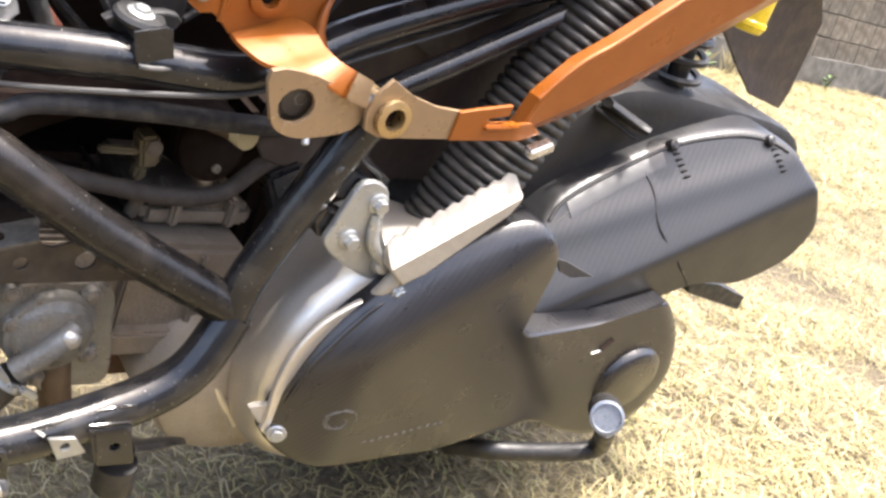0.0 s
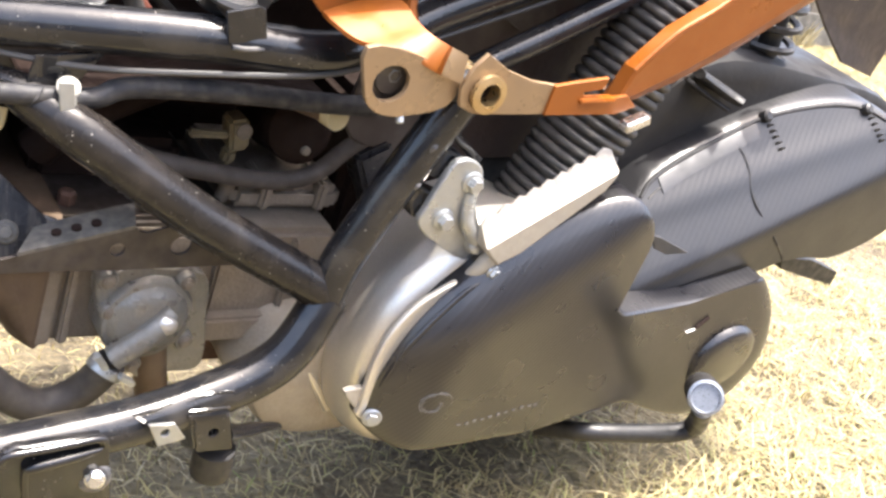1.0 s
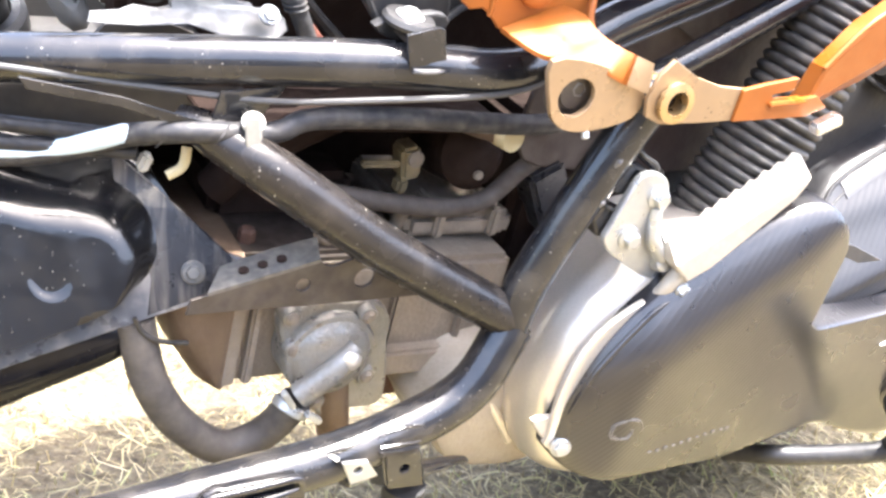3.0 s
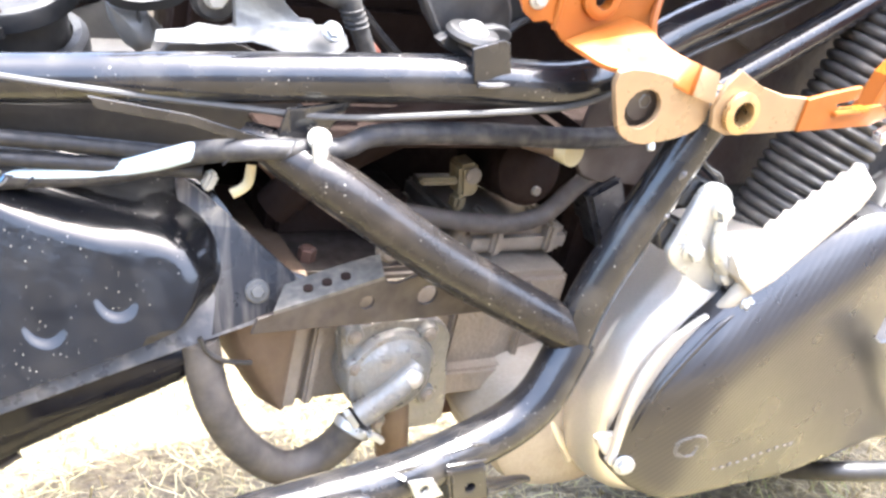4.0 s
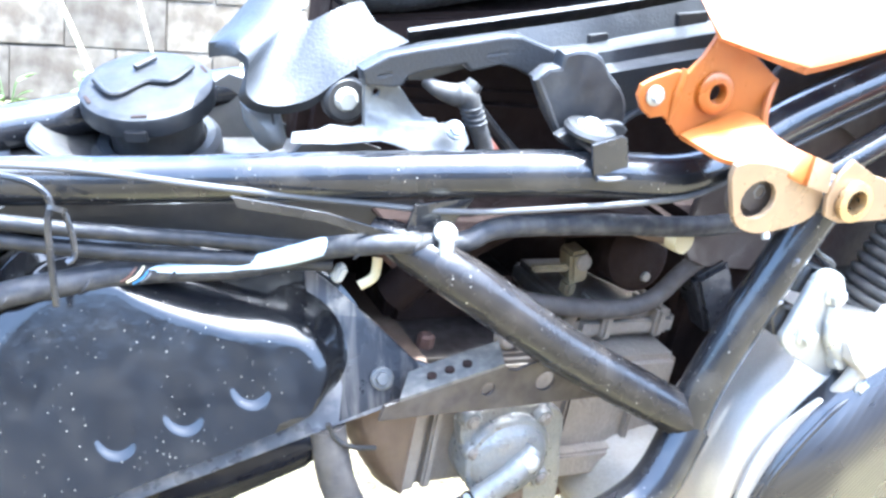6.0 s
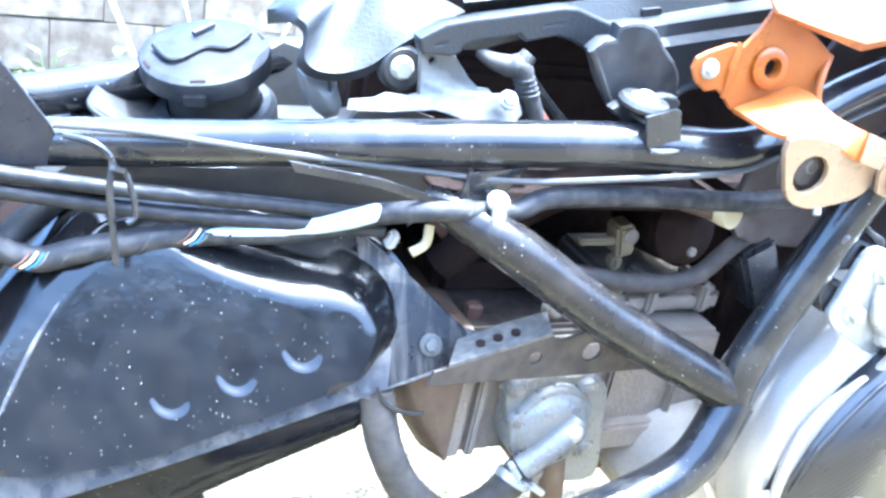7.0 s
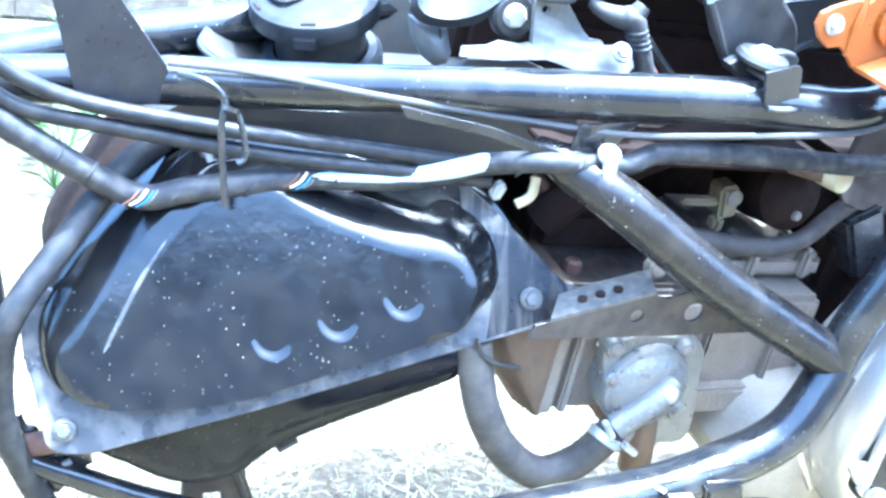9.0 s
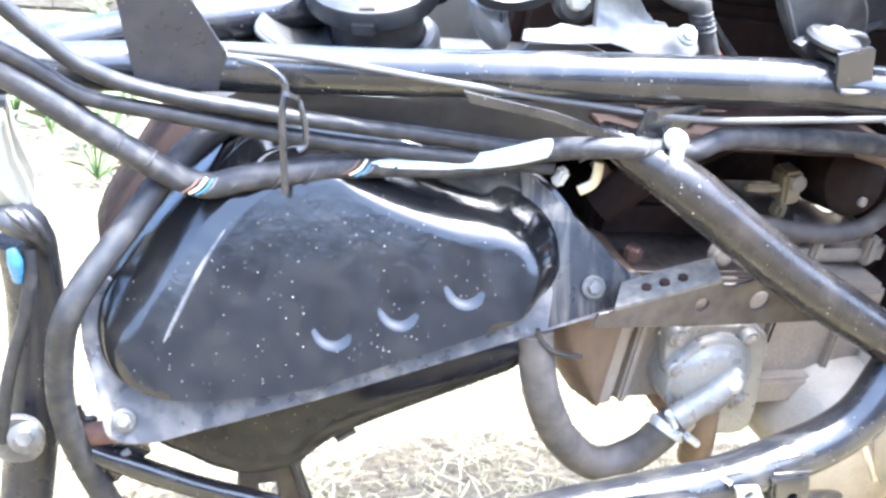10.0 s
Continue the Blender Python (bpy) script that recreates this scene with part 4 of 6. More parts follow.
lug = part("bracket_lug", plate([(0.445, 0.54), (0.452, 0.512), (0.460, 0.498), (0.475, 0.492), (0.494, 0.493), (0.525, 0.503), (0.527, 0.524), (0.482, 0.54)], -0.19, 0.005,
                                [[(0.472 + 0.0155 * math.cos(a), 0.516 + 0.0145 * math.sin(a)) for a in (2 * math.pi * s / 14 for s in range(14))]], rounded=3), M_GOLD, strut, "champagne painted steel lug")
part("insert_nut", revolve([(0.0062, -0.002), (0.0062, 0.006), (0.0045, 0.007), (0.003, 0.003)], (0.478, -0.179, 0.519), (0, -1, 0), 6), M_HINGE, strut)
part("lug_screw", revolve([(0.003, -0.004), (0.003, 0.004), (0.002, 0.005)], (0.490, -0.19, 0.4905), (0, -0.6, -1)), M_ZINC, strut)
part("lug_insert", revolve([(0.021, -0.004), (0.021, 0.0), (0.013, 0.001), (0.012, 0.003), (0.002, 0.0035)], (0.476, -0.182, 0.517), (0, -1, 0)), M_PLATE, strut)
part("bush", revolve([(0.008, -0.05), (0.012, -0.05), (0.012, 0.0), (0.015, 0.001), (0.015, 0.005), (0.009, 0.006), (0.008, 0.0)], (0.55, -0.2, 0.519), (0, -1, 0.05), hollow=True), M_BRASS, strut, "yellow-plated steel bush")
part("bush_core", revolve([(0.0085, -0.03), (0.0085, -0.006)], (0.55, -0.2, 0.519), (0, -1, 0.05)), M_DARK, strut)
part("bracket_arm", plate([(0.527, 0.521), (0.531, 0.507), (0.545, 0.502), (0.583, 0.504), (0.645, 0.509), (0.645, 0.531), (0.632, 0.529), (0.59, 0.531), (0.565, 0.537), (0.541, 0.548), (0.533, 0.538)], -0.198, 0.004,
                          [(0.55, 0.519, 0.012)]), M_GOLD, strut, "champagne painted bracket arm")
part("arm_end", plate([(0.612, 0.5065), (0.645, 0.509), (0.684, 0.512), (0.703, 0.520), (0.69, 0.528), (0.668, 0.524), (0.646, 0.5225), (0.640, 0.528), (0.662, 0.533), (0.662, 0.541), (0.632, 0.535), (0.612, 0.530)], -0.2005, 0.004), M_ORANGE, strut)
part("arm_step", block((0.640, -0.206, 0.5205), (0.676, -0.196, 0.5245), 0.001, Matrix.Rotation(radians(-6), 4, "Y")), M_ORANGE, strut)
part("bush_spacer", tube([(0.548, -0.192, 0.518), (0.525, -0.172, 0.513), (0.500, -0.150, 0.508)], 0.0125, 16), M_STRUT, strut, "dark steel spacer tube")
TAIL = ((0.684, 0.520, 0.512), (0.690, 0.549, 0.510), (0.718, 0.584, 0.519), (0.751, 0.609, 0.536), (0.80, 0.652, 0.566), (0.86, 0.698, 0.612), (0.96, 0.77, 0.685))
part("bracket_tail", loft([[(x, -0.185, u), (x, -0.1985, u + 0.001), (x + 0.002, -0.2, u - 0.002), (x, -0.1975, d + 0.28 * (u - d)), (x + 0.004, -0.184, d), (x + 0.004, -0.178, d + 0.002)] for x, u, d in TAIL]), M_ORANGE, strut, angle=25)
part("tail_lip", tube([(x, -0.1985, u) for x, u, d in TAIL[1:]], 0.0022, 8, 4), M_ORANGE, strut)
part("spring_clip", block((0.694, -0.212, 0.503), (0.720, -0.200, 0.513), 0.002, Matrix.Rotation(radians(-25), 4, "Y")), M_CHROME, strut)

# upper body parts round the seat
seatbox = part("storage_box", thick(loft([[(0.2904, -0.005, 0.5589), (0.4264, -0.005, 0.5858), (0.6387, -0.005, 0.6375)], [(0.2613, -0.012, 0.5443), (0.4267, -0.012, 0.5688), (0.6399, -0.012, 0.6188)], [(0.3857, -0.034, 0.5597), (0.414, -0.034, 0.5657), (0.6232, -0.034, 0.6105)],
                                         [(0.3916, -0.036, 0.5512), (0.4151, -0.036, 0.5568), (0.6253, -0.036, 0.6008)], [(0.3889, -0.05, 0.5486), (0.4075, -0.05, 0.553), (0.6147, -0.05, 0.5956)], [(0.4154, -0.046, 0.5134), (0.425, -0.046, 0.516), (0.634, -0.046, 0.5571)]], caps=False, closed=False), 0.003), M_GREY, scooter, "grey plastic under-seat storage box", angle=20)
for lo in ([(0.5113, -0.0109, 0.5923), (0.5398, -0.0109, 0.5994)], [(0.4315, -0.011, 0.5723), (0.4489, -0.011, 0.5762)]):
    part("box_slot", block(Vector(lo[0]) + Vector((0, -0.0022, -0.0016)), Vector(lo[1]) + Vector((0, 0.004, 0.0016)), 0.0006, Matrix.Rotation(radians(-9), 4, "Y")), M_RUBBER, seatbox)
part("box_rim", plate([(0.2295, 0.5522), (0.2448, 0.5623), (0.2645, 0.5673), (0.2972, 0.5741), (0.3309, 0.5811), (0.3426, 0.5814), (0.3772, 0.5714), (0.384, 0.5655), (0.3642, 0.5531), (0.3445, 0.5616), (0.3302, 0.5641), (0.3082, 0.5584), (0.302, 0.5633), (0.2668, 0.555), (0.2598, 0.5518), (0.2567, 0.5458), (0.252, 0.544), (0.2324, 0.5442)], -0.056, 0.014,
                      [[(0.2377, 0.5511), (0.2483, 0.5536), (0.2489, 0.5505), (0.2383, 0.5476)], [(0.3165, 0.5697), (0.3327, 0.5731), (0.3333, 0.5704), (0.3171, 0.567)]], bevel=0.002), M_GREY, seatbox)
part("rim_pocket", plate([(0.2673, 0.5527), (0.3089, 0.5615), (0.3145, 0.5561), (0.2816, 0.5446), (0.2688, 0.5439)], -0.046, 0.003), M_GREY, seatbox)
part("box_leg", plate([(0.3458, 0.5615), (0.3621, 0.5691), (0.3629, 0.5788), (0.3783, 0.5817), (0.3908, 0.5772), (0.3993, 0.567), (0.4119, 0.5568), (0.4187, 0.547), (0.4211, 0.5334), (0.4166, 0.5211), (0.396, 0.5154), (0.3767, 0.5192)], -0.085, 0.014, bevel=0.003, rounded=2), M_DARKGREY, seatbox)
part("leg_edge", tube([(0.3428, -0.09, 0.5625), (0.3545, -0.09, 0.5461), (0.3654, -0.09, 0.53), (0.3722, -0.09, 0.5218)], 0.003, 8), M_DARKGREY, seatbox)
part("leg_tongue", plate([(0.3591, 0.5281), (0.3703, 0.5325), (0.3993, 0.5384), (0.41, 0.5345), (0.4028, 0.5259), (0.3827, 0.5212), (0.3683, 0.5226)], -0.108, 0.010, bevel=0.002, rounded=2), M_DARKGREY, seatbox)
part("leg_web", tube([(0.4391, -0.06, 0.5169), (0.4568, -0.05, 0.5239), (0.4742, -0.045, 0.531)], 0.003, 8), M_GREY, seatbox)
# Body and floor close off the sky; their near-black colour stands for shade
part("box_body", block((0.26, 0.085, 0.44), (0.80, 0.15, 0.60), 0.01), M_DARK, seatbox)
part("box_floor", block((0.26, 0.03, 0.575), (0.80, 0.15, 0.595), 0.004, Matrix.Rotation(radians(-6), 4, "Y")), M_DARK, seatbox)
SEAT_LINE = [(x, zb, w, h) for (x, zb), w, h in zip(((0.2491, 0.5823), (0.2544, 0.5706), (0.2671, 0.5674), (0.2938, 0.5685), (0.3384, 0.5781), (0.3847, 0.589), (0.4331, 0.6), (0.5639, 0.629)), (0.03, 0.05, 0.07, 0.08, 0.09, 0.095, 0.1, 0.1), (0.02, 0.034, 0.042, 0.046, 0.046, 0.046, 0.046, 0.046))]
seat = part("seat", loft([[(x, 0.012 + w + w * math.copysign(abs(math.cos(a)) ** 0.4, math.cos(a)), zb + h + h * math.copysign(abs(math.sin(a)) ** 0.5, math.sin(a))) for a in (2 * math.pi * k / 28 for k in range(28))]
                          for x, zb, w, h in SEAT_LINE]), M_SEAT, scooter, "black textured vinyl seat")
part("seat_base", thick(lines([[(0.2861, 0.004, 0.5668), (0.4294, 0.004, 0.5955), (0.5595, 0.004, 0.6236)], [(0.2954, 0.02, 0.5528), (0.4432, 0.02, 0.5807), (0.5771, 0.02, 0.6094)]], 2), 0.003), M_RUBBER, seat)


cowl = part("front_cowl", thick(lines([[(0.1477, 0.02, 0.5317), (0.1549, -0.005, 0.5405), (0.1618, -0.016, 0.5376), (0.1604, -0.02, 0.5263), (0.1589, -0.022, 0.5171), (0.1668, -0.024, 0.5102), (0.1789, -0.026, 0.5081), (0.194, -0.028, 0.5097), (0.2087, -0.03, 0.5158), (0.2267, -0.03, 0.5327), (0.253, -0.03, 0.5513), (0.274, -0.03, 0.563)],
                                      [(0.1468, 0.02, 0.5376), (0.1555, -0.006, 0.5466), (0.163, -0.019, 0.5436), (0.1621, -0.024, 0.5316), (0.1623, -0.027, 0.5225), (0.1693, -0.029, 0.5168), (0.1805, -0.031, 0.5155), (0.1937, -0.032, 0.5175), (0.2086, -0.033, 0.5241), (0.2249, -0.033, 0.5376), (0.251, -0.033, 0.5557), (0.2712, -0.033, 0.5665)],
                                      [(0.1464, 0.02, 0.5423), (0.1579, -0.004, 0.5508), (0.1685, -0.012, 0.5461), (0.1685, -0.015, 0.5349), (0.1715, -0.017, 0.5278), (0.1779, -0.019, 0.5244), (0.1856, -0.021, 0.5243), (0.1957, -0.023, 0.5278), (0.2098, -0.025, 0.5351), (0.2269, -0.027, 0.5446), (0.2505, -0.028, 0.5582), (0.2698, -0.028, 0.5674)],
                                      [(0.1539, 0.035, 0.5433), (0.1667, 0.015, 0.553), (0.177, 0, 0.5501), (0.1766, -0.006, 0.5385), (0.1785, -0.01, 0.5319), (0.1835, -0.013, 0.5291), (0.1895, -0.015, 0.5301), (0.1988, -0.016, 0.534), (0.2093, -0.018, 0.5408), (0.2236, -0.02, 0.5502), (0.2437, -0.02, 0.5602), (0.2642, -0.018, 0.569)],
                                      [(0.1676, 0.05, 0.5498), (0.1791, 0.03, 0.5617), (0.189, 0.015, 0.5609), (0.1914, 0.006, 0.5517), (0.1927, 0, 0.5456), (0.1959, -0.004, 0.5422), (0.2008, -0.006, 0.543), (0.2069, -0.008, 0.5472), (0.2161, -0.01, 0.5531), (0.2267, -0.01, 0.5594), (0.2423, -0.006, 0.5657), (0.2583, 0, 0.5705)],
                                      [(0.1884, 0.065, 0.568), (0.1974, 0.05, 0.5786), (0.2055, 0.036, 0.5787), (0.2088, 0.024, 0.572), (0.2101, 0.016, 0.5678), (0.212, 0.012, 0.565), (0.2154, 0.01, 0.5658), (0.2196, 0.009, 0.5688), (0.2257, 0.009, 0.5724), (0.2331, 0.01, 0.576), (0.2418, 0.012, 0.5793), (0.251, 0.014, 0.5828)]], 4), 0.003), M_COWL, scooter, "grey plastic seat front cowl", angle=50)
part("cowl_screw", revolve([(0.006, -0.002), (0.006, 0.001), (0.003, 0.002)], (0.2106, 0.028, 0.5743), (0, -1, 0.6)), M_ZINC, cowl)
bolt(cowl, (0.23, -0.036, 0.524), size=0.0075, mat=M_WHITE, washer=0.0085)
part("cowl_grommet", revolve([(0.0165, -0.006), (0.0165, 0.0), (0.014, 0.003)], (0.2316, -0.032, 0.5227), (0, -1, 0.1)), M_RUBBER, cowl)
CAP_AXIS = (-0.27, -0.20, 1)
cap = part("fuel_cap", revolve([(0.040, -0.012), (0.0472, -0.0115), (0.048, -0.0105), (0.048, 0.0015), (0.0470, 0.0032), (0.043, 0.0046), (0.041, 0.0050), (0.004, 0.0068)], (0.1165, 0.06, 0.4945), CAP_AXIS, 56), M_CAP, scooter, "black plastic fuel cap")
CAP = look((0.1165, 0.06, 0.4945), Vector((0.1165, 0.06, 0.4945)) - Vector(CAP_AXIS))
part("cap_notch", block((-0.007, -0.0495, -0.0135), (0.009, -0.044, -0.004), 0.001, None), M_RUBBER, cap).data.transform(CAP @ Matrix.Rotation(radians(30), 4, "Z"))
for turn in (-28, 35, 150):
    part("cap_slot", block((-0.0055, -0.0445, 0.0036), (0.0055, -0.0415, 0.0050), 0.0004), M_DARK, cap).data.transform(CAP @ Matrix.Rotation(radians(turn), 4, "Z"))
RIDGES = ([(-0.033, 0.012), (-0.024, -0.012), (0.0, -0.004), (0.016, -0.010), (0.034, 0.004)], [(-0.004, 0.018), (0.012, 0.026)])
AXIS = Vector(CAP_AXIS).normalized()
for pts in RIDGES:
    part("cap_ridge", tube([Vector((0.1165, 0.06, 0.4945)) + AXIS * 0.0085 + Vector((u, v, (0.27 * u + 0.20 * v))) for u, v in pts], 0.0022, 8), M_CAP, cap)
neck = part("filler_neck", revolve([(0.034, -0.06), (0.034, -0.008)], (0.119, 0.06, 0.4945), CAP_AXIS, 32), M_RUBBER, scooter, "black filler neck with grey collar")
part("neck_collar", revolve([(0.047, -0.075), (0.046, -0.044), (0.042, -0.040), (0.036, -0.040), (0.034, -0.046)], (0.119, 0.06, 0.4945), CAP_AXIS, 36), M_GREY, neck)
part("drip_tray", shell([(0.02, 0.40), (0.028, 0.432), (0.05, 0.440), (0.24, 0.455), (0.30, 0.455), (0.30, 0.40)], [(0.0, 0.11), (0.0, 0.03), (0.004, 0.022)], lay=lambda x, y, z: (x, y - 0.15 * x, z)), M_TRAY, scooter, "pale grey plastic tray under the filler")
part("tray_wall", plate([(0.1632, 0.4204), (0.1598, 0.4604), (0.1709, 0.4838), (0.1883, 0.4961), (0.2013, 0.4921), (0.2381, 0.4558), (0.3232, 0.4534), (0.3283, 0.4226)], 0.105, 0.004), M_LATCH, scooter, "pale grey-brown moulded tray wall")
end = part("tray_end", thick(lines([[(0.0504, 0.02, 0.4526), (0.0407, 0.035, 0.454), (0.0357, 0.05, 0.4564), (0.0422, 0.07, 0.4591), (0.0542, 0.09, 0.4664), (0.0746, 0.1, 0.4746), (0.1004, 0.11, 0.4741)], [(0.0728, 0.05, 0.441), (0.0665, 0.06, 0.4435), (0.0639, 0.07, 0.446), (0.0677, 0.085, 0.4492), (0.0755, 0.1, 0.4549), (0.0888, 0.11, 0.4607), (0.1069, 0.12, 0.4624)],
                              [(0.1081, 0.07, 0.4336), (0.1058, 0.08, 0.4341), (0.1054, 0.09, 0.4347), (0.107, 0.1, 0.4378), (0.1115, 0.115, 0.4415), (0.1172, 0.125, 0.4473), (0.1222, 0.13, 0.4503)]], 4), 0.003), M_TRAY, scooter, "pale grey-brown moulded tray end", angle=60)
part("tray_rim", tube([(0.0502, 0.018, 0.4538), (0.0404, 0.033, 0.4547), (0.0355, 0.048, 0.4571), (0.042, 0.068, 0.4599), (0.0539, 0.088, 0.4671), (0.0743, 0.098, 0.4752)], 0.0018, 8, 4), M_GREY, end)
latch = part("latch_block", shell([(0.1682, 0.5061), (0.1835, 0.5046), (0.1942, 0.5033), (0.1978, 0.4935), (0.2013, 0.4852), (0.1991, 0.4767), (0.1904, 0.474), (0.1815, 0.4797), (0.1729, 0.4919)], [(0.0, 0.005), (0.0, -0.008), (0.002, -0.012), (0.005, -0.014)], smooth=False), M_LATCH, scooter, "pale moulded seat latch block")
part("latch_groove", tube([(0.1858, -0.015, 0.5049), (0.1888, -0.015, 0.4935), (0.1882, -0.015, 0.4843)], 0.0012, 6), M_RUBBER, latch)
part("latch_ledge", plate([(0.1965, 0.4785), (0.2042, 0.4887), (0.2477, 0.4913), (0.2637, 0.4865), (0.266, 0.4779)], -0.03, 0.004), M_TRAY, latch)
part("thin_lead", tube([(0.548, -0.178, 0.497), (0.545, -0.182, 0.482), (0.556, -0.184, 0.470), (0.572, -0.184, 0.462), (0.580, -0.18, 0.452)], 0.0018, 8), M_RUBBER, scooter)
boot = part("cable_boot", tube([(0.2987, -0.012, 0.5337), (0.3072, -0.02, 0.5298), (0.3186, -0.026, 0.528), (0.3257, -0.03, 0.5288), (0.3301, -0.032, 0.5211), (0.3354, -0.034, 0.5111), (0.3429, -0.034, 0.4981), (0.3511, -0.034, 0.4825)], [0.004, 0.006, 0.008, 0.0095, 0.0085, 0.0075, 0.007, 0.007, 0.007], 12), M_BOOT, scooter, "grey ribbed rubber cable boot")
part("boot_mouth", tube([(0.3243, -0.03, 0.5245), (0.3273, -0.03, 0.5323), (0.3314, -0.03, 0.5393)], [0.007, 0.0075, 0.006], 12), M_BOOT, boot)
for at in ((0.3296, -0.032, 0.5211), (0.3318, -0.032, 0.5172), (0.3335, -0.033, 0.5137), (0.3351, -0.034, 0.5102)):
    part("boot_ring", revolve([(0.0072, -0.0012), (0.0088, -0.0008), (0.0088, 0.0008), (0.0072, 0.0012)], at, (0.25, 0, -1), 16, hollow=True), M_BOOT, boot)
part("boot_cable", tube([(0.3425, -0.02, 0.5174), (0.3607, -0.02, 0.5001), (0.3822, -0.02, 0.4822), (0.3945, -0.02, 0.473)], 0.0045, 8), M_CABLE, boot)
part("red_lead", tube([(0.345, -0.03, 0.50), (0.360, -0.03, 0.485)], 0.004, 8), M_RED, scooter)
hinge = part("hinge_bracket", plate([(0.2376, 0.5381), (0.2587, 0.5415), (0.2628, 0.5373), (0.2777, 0.5211), (0.2858, 0.5151), (0.2947, 0.5146), (0.2978, 0.5113), (0.3125, 0.5126), (0.3186, 0.5076), (0.3193, 0.5025), (0.3128, 0.4982), (0.293, 0.4973), (0.2755, 0.4974), (0.26, 0.5012), (0.251, 0.5029), (0.2176, 0.5005), (0.1876, 0.5008), (0.1888, 0.5038), (0.2064, 0.5054), (0.2158, 0.5086), (0.2319, 0.5077), (0.2406, 0.5097)], -0.045, 0.004, [(*(0.2466, 0.5337), 0.0036)], bevel=0.0012,
                                    lay=lambda x, y, z: (x, y - 0.9 * max(0.514 - z, 0), z)), M_HINGE, scooter, "galvanised steel hinge bracket")
bolt(hinge, (0.3028, -0.064, 0.5142), (0, -1, 0.8), size=0.0055, washer=0.0075)
tab = part("side_tab", plate([(0.367, 0.5323), (0.3888, 0.5392), (0.3929, 0.5377), (0.4018, 0.5091), (0.3999, 0.5074), (0.3784, 0.5073), (0.3741, 0.5097)], -0.138, 0.003), M_FRAME, scooter, "folded black steel tab on the tube")
part("tab_fold", block((0.370, -0.138, 0.5265), (0.394, -0.110, 0.5295), 0.001, Matrix.Rotation(radians(-8), 4, "Y")), M_PLATE, tab)
part("tab_weld", tube([(0.375, -0.141, 0.5093), (0.3854, -0.142, 0.5094), (0.398, -0.141, 0.5103)], 0.002, 8), M_FLANGE, tab)
part("rubber_washer", revolve([(0.018, -0.002), (0.019, 0.001), (0.017, 0.004)], (0.379, -0.115, 0.534), (0.05, -0.1, 1)), M_RUBBER, tab)
bolt(tab, (0.379, -0.115, 0.538), (0.05, -0.1, 1), 0.006, washer=0.010)
# Added plate and backing that keep the space behind the frame dark
part("heat_shield", block((0.27, -0.072, 0.433), (0.52, 0.09, 0.437), 0.001), M_DARK, scooter, "added dark plate that shades the engine")
part("inner_shroud", block((0.24, 0.07, 0.30), (0.90, 0.14, 0.50), 0.01), M_DARK, scooter, "grimy dark backing behind the frame, shade in its colour")
throttle = part("throttle_body", revolve([(0.028, -0.05), (0.03, -0.03), (0.03, 0.02), (0.02, 0.03), (0.008, 0.032)], (0.505, -0.03, 0.40), (0, -1, 0.2)), M_DARK, scooter, "dark grimy throttle body")
part("throttle_screw", revolve([(0.004, 0), (0.004, 0.004), (0.003, 0.005)], (0.505, -0.062, 0.392), (0, -1, 0.2)), M_ALU_DARK, throttle)
valve = part("air_valve", block((0.447, -0.042, 0.376), (0.464, -0.02, 0.405), 0.003, Matrix.Rotation(radians(-12), 4, "Y")), M_VALVE, scooter, "grimy yellowed air valve")
part("valve_face", revolve([(0.007, 0), (0.007, 0.002), (0.004, 0.003)], (0.457, -0.042, 0.396), (0, -1, 0.1)), M_ALU_DARK, valve)
part("valve_spout", block((0.446, -0.044, 0.364), (0.456, -0.03, 0.378), 0.003), M_VALVE, valve)
part("valve_lead", block((0.412, -0.04, 0.386), (0.447, -0.032, 0.392), 0.002), M_VALVE, valve)
part("heater_hose", tube([(0.36, -0.05, 0.38), (0.389, -0.06, 0.374), (0.475, -0.06, 0.361), (0.52, -0.06, 0.367), (0.546, -0.06, 0.392), (0.562, -0.06, 0.405)], 0.0080, 14), M_BROWNHOSE, scooter, "brown dusty rubber hose")
part("hose_joint", block((0.565, -0.075, 0.34), (0.60, -0.04, 0.405), 0.004, Matrix.Rotation(radians(-30), 4, "Y")), M_STRUT, scooter)
part("wire_lead", tube([(0.290, -0.01, 0.395), (0.305, -0.02, 0.380), (0.312, -0.02, 0.352)], 0.005), M_RUST, scooter)
part("intake_pipe", tube([(0.30, -0.02, 0.36), (0.33, -0.03, 0.40), (0.40, -0.02, 0.43), (0.50, 0.0, 0.45)], 0.016), M_DARK, scooter)
plug = part("connector_plug", revolve([(0.010, -0.02), (0.011, -0.004), (0.011, 0.003), (0.006, 0.004)], (0.500, -0.10, 0.443), (0.2, -1, 0.1)), M_CREAM, scooter, "yellowed nylon connector plug")
part("plug_socket", revolve([(0.006, -0.05), (0.007, -0.03), (0.0075, -0.012)], (0.500, -0.10, 0.443), (0.6, -0.8, 0.1)), M_COVER_BROWN, plug)
conn = part("white_connector", block((0.2205, -0.088, 0.408), (0.228, -0.078, 0.421), 0.002, Matrix.Rotation(radians(20), 4, "Y")), M_WHITE, scooter, "white nylon wire connector")
part("connector_clip", tube([(0.253, -0.08, 0.424), (0.250, -0.085, 0.412), (0.240, -0.085, 0.405)], 0.0035, 8), M_CREAM, conn)
part("clamp_bracket", plate([(0.255, 0.447), (0.260, 0.476), (0.303, 0.482), (0.292, 0.466), (0.286, 0.447)], -0.108, 0.003), M_FRAME, scooter)
